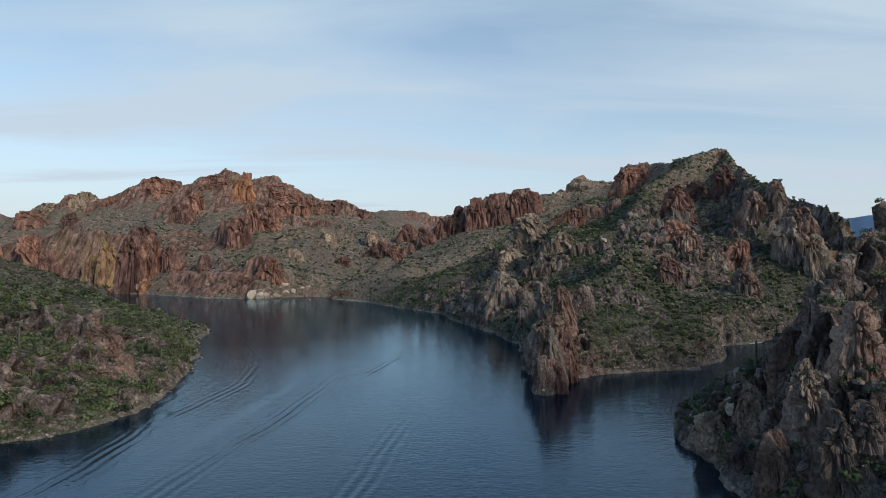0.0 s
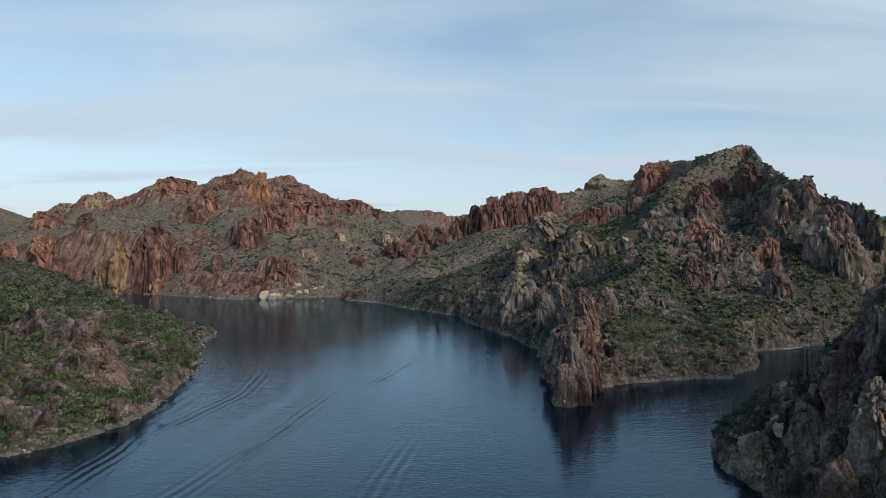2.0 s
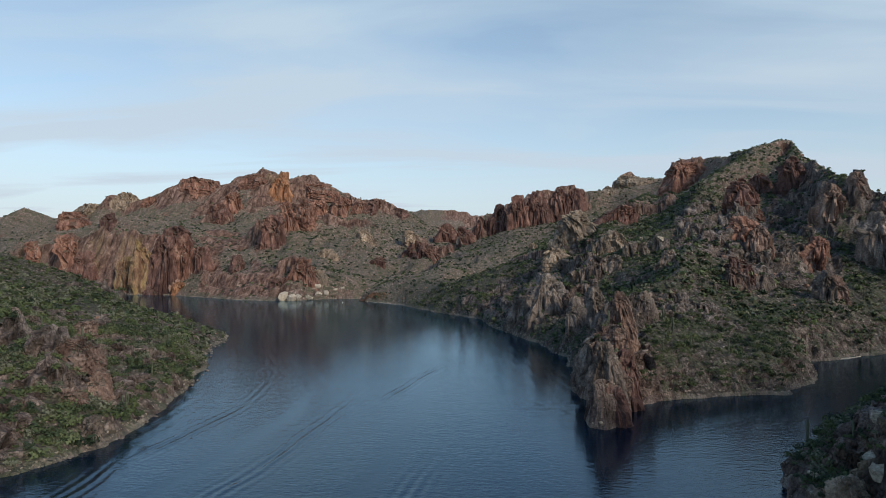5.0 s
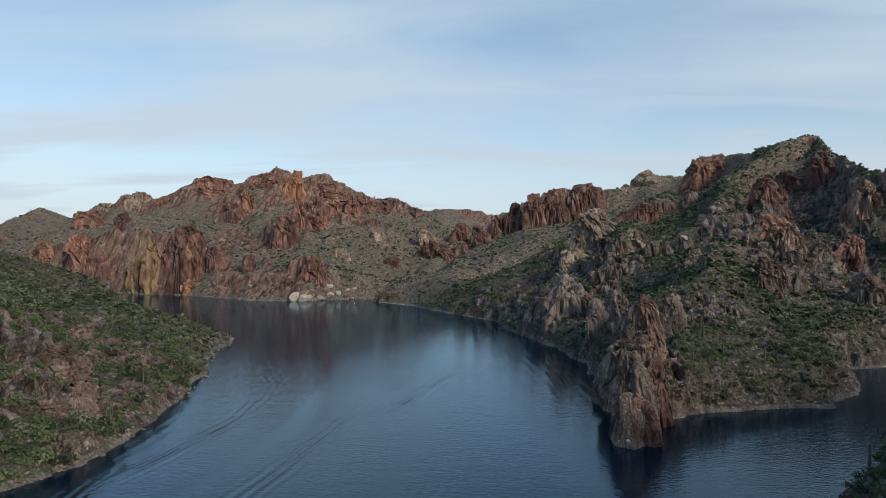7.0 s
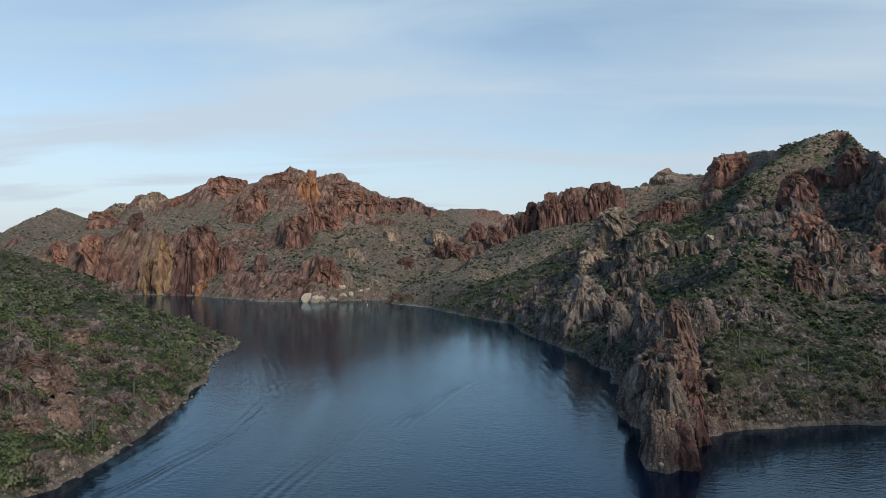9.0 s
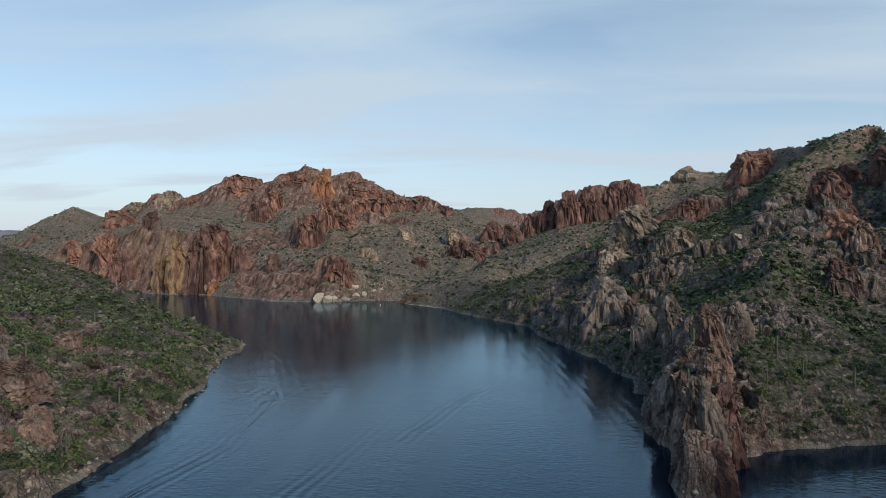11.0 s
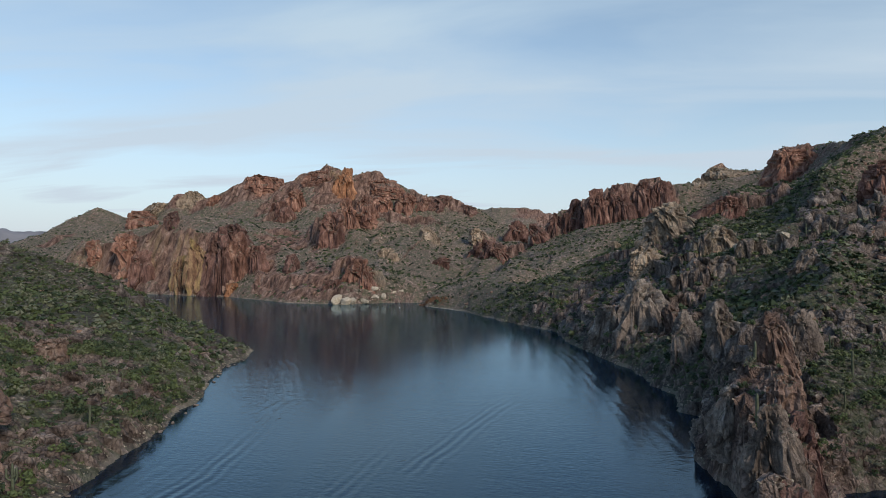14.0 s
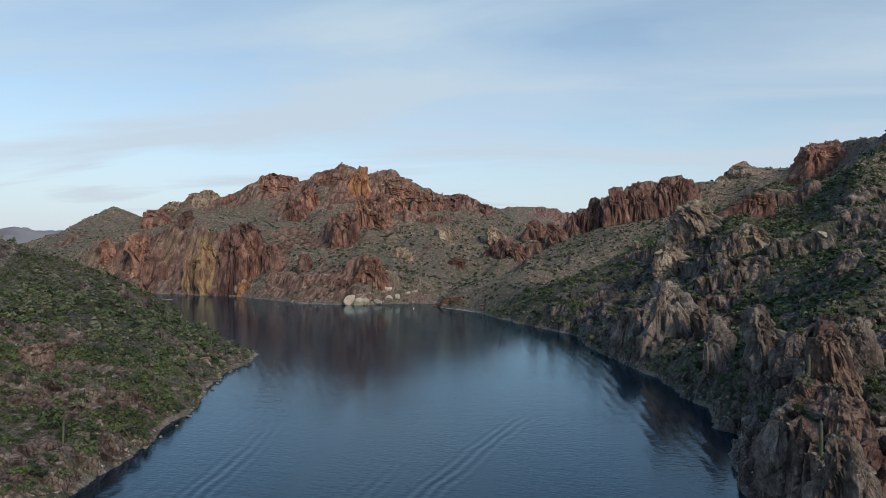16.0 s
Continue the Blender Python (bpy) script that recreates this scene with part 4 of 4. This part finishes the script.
OUTCROPS_BASIN = [(-196, 736, 14, 36, 32, "rust"), (-216, 722, 10, 22, 16, "maroon"), (-178, 748, 17.7, 22.4, 15, "tan"), (-98, 958, 70.2, 32.1, 14.5, "tan"), (-82, 897, 43.9, 38.9, 23.9, "maroon"),
    (-60, 884, 40.3, 30.8, 17.6, "maroon"), (-161, 929, 71.2, 25, 15.6, "tan"), (-189, 834, 45.6, 21, 11.2, "tan"), (-128, 848, 34.9, 24.1, 11.3, "maroon"), (-53, 1101, 70.9, 33.3, 31.5, "maroon"),
    (-19, 974, 63.9, 29.2, 29.2, "maroon")]
OUTCROPS_BROWN_RIDGE = [(7, 1003, 76.1, 26.7, 35.1, "maroon"), (33, 999, 82.6, 33.2, 45.6, "maroon"), (61, 974, 88, 33.9, 51.6, "maroon"), (93, 995, 93.7, 34.5, 54.3, "maroon"), (123, 1006, 102.5, 38.2, 51.5, "maroon"),
    (148, 1014, 114.5, 30.1, 38.4, "maroon"), (300, 955, 146, 65, 37, "rust"), (316, 1375, 198.7, 68.6, 16, "tan"), (207, 1066, 148.7, 22.8, 10.5, "tan")]
OUTCROPS_EAST = [(88, 588, 64.7, 38.9, 22.3, "tan"), (73, 584, 56.8, 20.3, 10.1, "tan"), (102, 515, 51.6, 22.3, 15.1, "tan"), (102, 475, 49.4, 7.2, 7.2, "tan"), (61, 728, 53.5, 10.6, 8.2, "tan"),
    (64, 545, 43.3, 21.4, 11.1, "tan"), (130, 622, 77, 38.2, 16.7, "maroon"), (215, 564, 88.4, 26, 24.3, "maroon"), (173, 459, 56.8, 21.3, 17.2, "rust"), (192, 446, 45.6, 11.2, 11.2, "grey"),
    (143, 394, 35.2, 15, 13.2, "maroon"), (180, 379, 23.6, 12, 16.9, "grey")]
OUTCROPS_PEAK = [(283, 620, 109.3, 27.6, 27.6, "maroon"), (251, 501, 72.8, 22.3, 26.7, "brown"), (245, 442, 48.2, 22.0, 27.5, "grey"), (254, 424, 35.0, 17.3, 30.2, "tan"), (268, 501, 92.0, 14.2, 15.1, "brown"),
    (259, 446, 62.1, 19.8, 21.4, "brown"), (213, 450, 44.2, 20.0, 16.0, "rust"), (268, 650, 106.5, 25.4, 20.8, "maroon"), (189, 386, 24.1, 15.1, 13.7, "brown"), (173, 441, 52.1, 15.7, 15.7, "brown"), (136, 382, 31.1, 13.5, 12.2, "brown")]
OUTCROPS_SPUR = [(41, 413, 13.9, 22.5, 24.3, "grey"), (28, 437, 9.4, 13.4, 16.1, "grey"), (49, 353, 11.8, 11.4, 16.6, "grey"), (53, 317, 18, 13.6, 16.3, "grey"), (87, 455, 38.6, 18, 9.7, "grey"),
    (53, 399, 17.7, 9.6, 9.6, "brown"), (51, 269, 23.9, 9.2, 11.4, "brown"), (66, 291, 25.6, 7.3, 8.1, "grey"), (105, 394, 42.3, 11.6, 8.7, "grey")]
OUTCROPS_TIP = [(39, 220, 0.1, 8.4, 11.5, "maroon"), (47, 240, 3.2, 9.9, 15.9, "maroon"), (39, 225, 12.8, 7.3, 10.2, "grey"), (47, 246, 14.9, 8.2, 11.5, "brown"), (38, 253, 12.7, 7.9, 7.9, "grey"),
    (36, 227, 12.1, 5.4, 5.9, "grey")]
OUTCROPS_WEST = [(-119, 223, 17.7, 12.2, 5.2, "brown"), (-160, 293, 15.1, 10.9, 6.3, "brown"), (-106, 214, 9.1, 8.4, 5.4, "brown"), (-106, 202, 7.4, 7.7, 5.2, "brown"), (-95, 193, 3, 6.9, 4.6, "grey")]
OUTCROPS_NEAR = [(69, 119, 14.9, 9.4, 13.6, "grey"), (78, 119, 25.4, 8.4, 13.6, "brown"), (66, 107, 9.7, 9, 12.3, "grey"), (67, 139, 12.6, 6.1, 7.6, "tan"), (63, 148, 3.9, 7.8, 7.3, "tan"),
    (89, 141, 38.7, 7.5, 7, "grey"), (75, 137, 24.5, 6.8, 7.2, "brown"), (71, 106, 13, 6.5, 10.2, "grey"), (62, 118, 6, 6.2, 9.3, "brown")]
for group, rows, levels, upright in (
        ("outcrops on the far crest", OUTCROPS_CREST, 5, 1.2), ("outcrops on the far shoulder", OUTCROPS_SHOULDER, 5, 1.2), ("cliffs over the far shore", OUTCROPS_CLIFF, 5, 1.6),
        ("outcrops round the far basin", OUTCROPS_BASIN, 5, 1.2), ("cliffs of the brown ridge", OUTCROPS_BROWN_RIDGE, 5, 2.2), ("outcrops on the eastern ridge", OUTCROPS_EAST, 5, 1.1),
        ("cliffs under the eastern peak", OUTCROPS_PEAK, 5, 1.4), ("outcrops on the eastern spur", OUTCROPS_SPUR, 5, 1.3), ("outcrops at the spur's tip", OUTCROPS_TIP, 5, 1.6), ("outcrops on the western hill", OUTCROPS_WEST, 5, 0.8),
        ("outcrops on the near headland", OUTCROPS_NEAR, 6, 1.4)):
    for i, (x, y, z, w, h, kind) in enumerate(rows):
        outcrop(x, y, z, w * 0.9, h * 0.95, kind, len(group) * 20 + i, levels, group, upright)


# ---------------------------------------------------------------- far ranges
def far_range(name, label, centre, length, depth, height, turn, seed, mat, flat):
    """A distant range: a long ridge with gullied flanks."""
    u, v = (a.ravel() for a in np.meshgrid(np.linspace(-1, 1, 121), np.linspace(-1, 1, 25)))
    crest = 1 - (1 - flat) * np.abs(fbm(u * 1.6 + seed, 0 * u, 0 * u + 0.5, 4)) * 2 - 0.5 * np.abs(u) ** 3
    z = height * crest * np.clip(1 - np.abs(v) ** 1.3, 0, 1) * (1 + 0.08 * ridged(u * 9 + seed, v * 3, 0 * u, 3)) - 8
    c, s = math.cos(radians(turn)), math.sin(radians(turn))
    lx, ly = u * length / 2, v * depth / 2
    me = mesh_of(name, np.stack([centre[0] + lx * c - ly * s, centre[1] + lx * s + ly * c, z], 1), sheet(np.arange(121), np.arange(25)), True)
    tagged(part_mesh(name, me, mat), label, "mountain", kind="structure")


# the blue of the hazy air is put into this range's base colour
far_range("backdrop_blue_range", "hazy blue mountain range beyond the canyon", (2750, 3750), 2400, 700, 290, -32, 2.0, plain_material("blue_haze_rock", (0.06, 0.115, 0.2), 1.0, 0.004, 0.2), 0.75)
far_range("backdrop_mesa", "grey flat-topped mesa far beyond the lake", (-3050, 2900), 1900, 600, 190, 47, 5.0, plain_material("grey_mesa_rock", (0.17, 0.17, 0.185), 1.0, 0.006, 0.25), 0.92)
far_range("backdrop_low_hills", "tan low hills below the distant mesa", (-2100, 1950), 1500, 500, 84, 45, 8.0, plain_material("tan_hill_soil", (0.2, 0.165, 0.12), 1.0, 0.01, 0.3), 0.7)


# ---------------------------------------------------------------- boulders, cacti and things on the water
def ground_at(x, y):
    k = np.argmin((X - x) ** 2 + (Y - y) ** 2)
    return float(Z[k])


def boulder(x, y, size, seed, mat, label, group, tall=1.0, z=None):
    verts, faces = lump(seed, 3)
    r = np.random.RandomState(seed)
    grain = 1 + 0.07 * ridged(verts[:, 0] * 2.5 + seed, verts[:, 1] * 2.5, verts[:, 2] * 2.5, 3)
    me = mesh_of("boulder", verts * grain[:, None], faces)
    ob = part_mesh("boulder", me, mat)
    h = ground_at(x, y) if z is None else z
    ob.matrix_world = pose(x, y, h + size * tall * 0.35, r.uniform(-12, 12), r.uniform(-12, 12), r.uniform(0, 360)) @ Matrix.Diagonal((size, size * r.uniform(0.8, 1.1), size * tall, 1))
    return tagged(ob, label, "boulder", group)


def saguaro_mesh(radius, height, bend=None, seed=0):
    """A ribbed, round-topped column; with bend, an arm that leaves sideways and turns up."""
    rings, ribs = 14, 18
    verts, faces = [], []
    for i in range(rings + 1):
        t = i / rings
        if bend is None:
            c = Vector((0, 0, height * t))
            a, b = Vector((1, 0, 0)), Vector((0, 1, 0))
        else:
            q = min(t / 0.4, 1.0)
            ang = q * math.pi / 2
            c = Vector((bend * math.sin(ang), 0, bend * (1 - math.cos(ang)) + max(0, t - 0.4) / 0.6 * height))
            tangent = Vector((math.cos(ang), 0, math.sin(ang)))
            b = Vector((0, 1, 0))
            a = b.cross(tangent)
        rad = radius * (0.86 + 0.18 * math.sin(math.pi * min(t * 1.05, 1))) * (1 if t < 0.9 else math.sqrt(max(0.02, 1 - ((t - 0.9) / 0.1) ** 2)))
        for j in range(ribs):
            w = 2 * math.pi * j / ribs
            k = rad * (1.0 if j % 2 else 0.84)
            verts.append(c + a * (k * math.cos(w)) + b * (k * math.sin(w)))
    for i in range(rings):
        for j in range(ribs):
            faces.append([i * ribs + j, i * ribs + (j + 1) % ribs, (i + 1) * ribs + (j + 1) % ribs, (i + 1) * ribs + j])
    return mesh_of("saguaro", [tuple(v) for v in verts], faces, True)


def build_saguaros():
    kinds = []
    for n, arms in enumerate(([], [(2.6, 0, 1.6), (3.2, 190, 1.2)], [(2.2, 60, 2.2)], [(2.4, 20, 1.8), (2.9, 140, 1.5), (3.3, 260, 1.1)])):
        root = new("saguaro_cactus")
        part_mesh("trunk", saguaro_mesh(0.3, 6.0), CACTUS, root)
        for z, turn, h in arms:
            arm = part_mesh("arm", saguaro_mesh(0.2, h, 0.75), CACTUS, root)
            arm.matrix_local = pose(0, 0, z, 0, 0, turn) @ pose(0.22, 0, 0)
        tagged(root, ("tall single-stemmed green saguaro cactus on the slope", "green saguaro cactus with two raised arms", "green saguaro cactus with one raised arm", "old saguaro cactus with three raised arms")[n], "cactus", "saguaros on the slopes")
        kinds.append(root)
    r = np.random.RandomState(9)
    spots = list(SAGUAROS)
    w = SEEN & (SHORE > 6) & (Y > 150) & (Y < 620) & (SLOPE < 1.2) & (np.abs(X) < 260)
    k, places = ground_picks(64, w * 1.0, 47)
    spots += [(float(p[0]), float(p[1]), float(r.uniform(3.2, 7.0))) for p in places]
    used = set()
    for i, (x, y, h) in enumerate(spots):
        n = int(r.choice(4, p=(0.5, 0.2, 0.2, 0.1)))
        s = h / 6.0
        m = pose(x, y, ground_at(x, y) - 0.25, r.uniform(-2, 2), r.uniform(-2, 2), r.uniform(0, 360)) @ Matrix.Diagonal((max(s, 0.75), max(s, 0.75), s, 1))
        if n in used:
            copy_thing(kinds[n], m).matrix_basis = m
        else:
            used.add(n)
            kinds[n].matrix_world = m


SAGUAROS = [(-97, 214, 6.0), (38, 236, 6.0), (47, 268, 6.5), (62, 300, 6.0), (44, 290, 5.0), (46, 296, 5.0), (76, 172, 5.0), (72, 182, 6.0), (92, 176, 4.5),
            (-150, 292, 5.0), (-140, 240, 6.0), (-119, 228, 5.0), (-175, 330, 6.0), (-128, 300, 5.0), (-106, 245, 5.5), (-163, 360, 5.5)]
build_saguaros()

r_b = np.random.RandomState(21)
for i, (x, y, s, t) in enumerate(((-204, 703, 7.0, 1.2), (-196, 702, 6.5, 1.2), (-190, 706, 5.0, 1.2), (-181, 716, 5.5, 0.9), (-172, 726, 4.2, 1.0), (-165, 733, 4.0, 1.0), (-176, 735, 5.5, 0.8), (-157, 742, 3.5, 0.8), (-150, 744, 3.0, 0.8))):
    boulder(x, y, s, 200 + i, CREAM_STONE, "pale cream boulder at the foot of the far slope", "pale boulders on the far shore", t)
for i, (x, y, s, t) in enumerate(((-368, 792, 5.0, 2.4), (-373, 796, 5.5, 1.9), (-363, 796, 4.5, 1.6), (-411, 797, 3.0, 2.2), (-388, 799, 6.0, 1.0), (-394, 801, 5.0, 0.9))):
    boulder(x, y, s, 230 + i, RUST_STONE, "rust-orange rock at the foot of the cliff", "rust rocks at the waterline", t)
for i, (x, y, s, t) in enumerate(((123, 474, 3.4, 1.2), (112, 482, 2.6, 1.0), (103, 489, 2.8, 1.2), (60, 470, 2.4, 0.9), (68, 500, 3.0, 0.9), (78, 165, 3.0, 1.3), (71, 158, 2.6, 1.0), (69, 150, 3.2, 1.1), (66, 166, 2.0, 0.9), (-139, 268, 2.2, 0.8), (-132, 292, 2.0, 0.6), (-150, 318, 2.4, 0.5))):
    boulder(x, y, s, 250 + i, PALE_STONE if i < 9 else STONE, "pale weathered boulder on the slope" if i < 9 else "grey weathered boulder among shrubs", "boulders on the slopes", t)
for i in range(34):
    t = r_b.uniform(2, 13)
    a, b = SHORE_WEST[int(t)], SHORE_WEST[int(t) + 1]
    f = t - int(t)
    x, y = a[0] + (b[0] - a[0]) * f + r_b.uniform(-0.5, 2.0), a[1] + (b[1] - a[1]) * f
    boulder(x, y, r_b.uniform(0.5, 1.25), 300 + i, STONE, "dark wet boulder standing at the waterline", "boulders at the waterline", r_b.uniform(0.5, 0.9), z=-0.1)


def buoy(x, y):
    root = new("marker_buoy")
    bm = bmesh.new()
    bmesh.ops.create_cone(bm, segments=16, radius1=0.42, radius2=0.36, depth=2.2, cap_ends=True, matrix=Matrix.Translation((0, 0, 0.9)))
    bmesh.ops.bevel(bm, geom=[e for e in bm.edges if abs(e.verts[0].co.z - e.verts[1].co.z) < 1e-4], offset=0.08, segments=2, affect="EDGES")
    me = bpy.data.meshes.new("float")
    bm.to_mesh(me)
    bm.free()
    part_mesh("float", me, plain_material("white_plastic", (0.78, 0.78, 0.76), 0.4, 2, 0.05), root)
    bm = bmesh.new()
    bmesh.ops.create_cone(bm, segments=16, radius1=0.43, radius2=0.42, depth=0.22, matrix=Matrix.Translation((0, 0, 1.5)))
    me = bpy.data.meshes.new("band")
    bm.to_mesh(me)
    bm.free()
    part_mesh("band", me, plain_material("orange_band", (0.6, 0.2, 0.05), 0.5, 2, 0.05), root, "orange band")
    root.location = (x, y, -0.1)
    root.scale = (0.7, 0.7, 0.6)
    tagged(root, "small white marker buoy floating on the lake", "buoy")


buoy(-135, 676)


# ---------------------------------------------------------------- far shore growth, sand and the boat
def shore_growth():
    r = np.random.RandomState(33)
    n = 90
    t = r.rand(n)
    px, py = -122 + 30 * t + r.normal(0, 2.2, n), 708 - 22 * t + r.normal(0, 2.2, n)
    places = np.stack([px, py, np.array([max(0.2, ground_at(a, b)) for a, b in zip(px, py)])], 1)
    rust = plain_material("rust_leaves", (0.19, 0.095, 0.05), 0.8, 0.6, 0.4)
    tagged(scatter("waterside_tamarisk", [leaf_clump(s, 40, 0.26) for s in (81, 82, 83)], places, r.uniform(1.0, 2.2, n), 67, rust, sink=0.2), "rust-brown tamarisk thicket at the water's edge", "thicket", kind="stuff")


def sand_bar(name, label, line, width, seed):
    """A low, uneven tongue of sand or gravel that follows a line along the water."""
    n, m = 40, 7
    s = np.linspace(0, len(line) - 1, n)
    cx, cy = np.interp(s, np.arange(len(line)), [p[0] for p in line]), np.interp(s, np.arange(len(line)), [p[1] for p in line])
    tx, ty = np.gradient(cx), np.gradient(cy)
    ln = np.hypot(tx, ty)
    v = np.linspace(-1, 1, m)
    w = width * (0.6 + 0.4 * vnoise(s * 1.7 + seed, 0 * s, 0 * s)) * np.sin(np.linspace(0.15, math.pi - 0.15, n))
    x = cx[:, None] - (ty / ln * w)[:, None] * v[None]
    y = cy[:, None] + (tx / ln * w)[:, None] * v[None]
    z = 0.32 * (1 - v ** 2)[None] * np.ones((n, 1)) + 0.08 * vnoise(x * 0.8, y * 0.8, 0 * x) - 0.03
    idx = np.arange(n * m).reshape(n, m)
    faces = np.stack([idx[:-1, :-1], idx[:-1, 1:], idx[1:, 1:], idx[1:, :-1]], -1).reshape(-1, 4)
    me = mesh_of(name, np.stack([x, y, z], -1).reshape(-1, 3), faces, True)
    tagged(part_mesh(name, me, SAND), label, "sand", kind="structure")


SAND = plain_material("pale_sand", (0.36, 0.31, 0.24), 0.95, 0.8, 0.25)
shore_growth()
sand_bar("sand_beach", "small pale sand beach in the inlet", [(146, 333), (156, 340), (170, 344), (180, 350)], 3.0, 1.0)
sand_bar("gravel_spit", "pale gravel spit along the far shore", [(-112, 694), (-92, 674), (-78, 656)], 2.2, 4.0)


def motor_boat(x, y, heading):
    root = new("motor_boat")
    white = plain_material("boat_gelcoat", (0.75, 0.76, 0.77), 0.35, 2.0, 0.06)
    dark = plain_material("boat_dark_trim", (0.05, 0.06, 0.07), 0.4, 2.0, 0.2)
    # hull: sections from stern to bow, keel, chine and gunwale on each side
    verts, faces = [], []
    for t in np.linspace(0, 1, 9):
        half = 1.15 * (1 - max(0, (t - 0.45) / 0.55) ** 2.2) + 0.02
        lift = 0.45 * max(0, (t - 0.5) / 0.5) ** 2
        px = -3.0 + 6.0 * t
        verts += [(px, -half, 0.75 + lift * 0.6), (px, -half * 0.85, 0.15 + lift), (px, 0, -0.25 + lift * 1.6), (px, half * 0.85, 0.15 + lift), (px, half, 0.75 + lift * 0.6), (px, half * 0.8, 0.6 + lift * 0.5), (px, -half * 0.8, 0.6 + lift * 0.5)]
    for i in range(8):
        for j in range(7):
            faces.append([i * 7 + j, i * 7 + (j + 1) % 7, (i + 1) * 7 + (j + 1) % 7, (i + 1) * 7 + j])
    part_mesh("hull", mesh_of("hull", verts, faces), white, root)

    def block(name, size, at, mat, turn=0.0):
        bm = bmesh.new()
        bmesh.ops.create_cube(bm, size=1.0, matrix=pose(*at, 0, turn, 0) @ Matrix.Diagonal((*size, 1)))
        bmesh.ops.bevel(bm, geom=bm.edges[:], offset=min(size) * 0.25, segments=2, affect="EDGES")
        me = bpy.data.meshes.new(name)
        bm.to_mesh(me)
        bm.free()
        part_mesh(name, me, mat, root)
    block("windshield", (0.08, 1.7, 0.5), (0.6, 0, 1.05), dark, -25)
    block("console", (0.7, 1.6, 0.4), (0.9, 0, 0.8), white)
    block("seat", (0.6, 1.5, 0.45), (-0.8, 0, 0.8), dark)
    block("outboard_motor", (0.5, 0.45, 0.9), (-3.1, 0, 0.8), dark)
    root.matrix_world = pose(x, y, 0.1, 0, 0, heading)
    tagged(root, "small white motor boat crossing the far water", "boat")
    # foam that trails behind
    n = 60
    t = np.linspace(0, 1, n)
    w = (0.9 + 2.2 * t) * (0.75 + 0.25 * vnoise(t * 23, 0 * t, 0 * t))
    fx, fy = -3 - 17 * t, 0.4 * np.sin(t * 2)
    c, s = math.cos(radians(heading)), math.sin(radians(heading))
    px, py = np.stack([fx, fx], 1).ravel(), np.stack([fy - w, fy + w], 1).ravel()
    pz = 0.05 + 0.12 * np.abs(vnoise(px * 1.3, py * 1.3, 0 * px))
    idx = np.arange(n * 2).reshape(n, 2)
    fc = np.stack([idx[:-1, 0], idx[1:, 0], idx[1:, 1], idx[:-1, 1]], -1)
    me = mesh_of("boat_foam", np.stack([x + px * c - py * s, y + px * s + py * c, pz], 1), fc, True)
    tagged(part_mesh("boat_foam", me, plain_material("white_foam", (0.55, 0.58, 0.6), 0.8, 0.9, 0.4)), "white foam trailing behind the boat", "foam", kind="stuff")


motor_boat(-426, 722, 195)
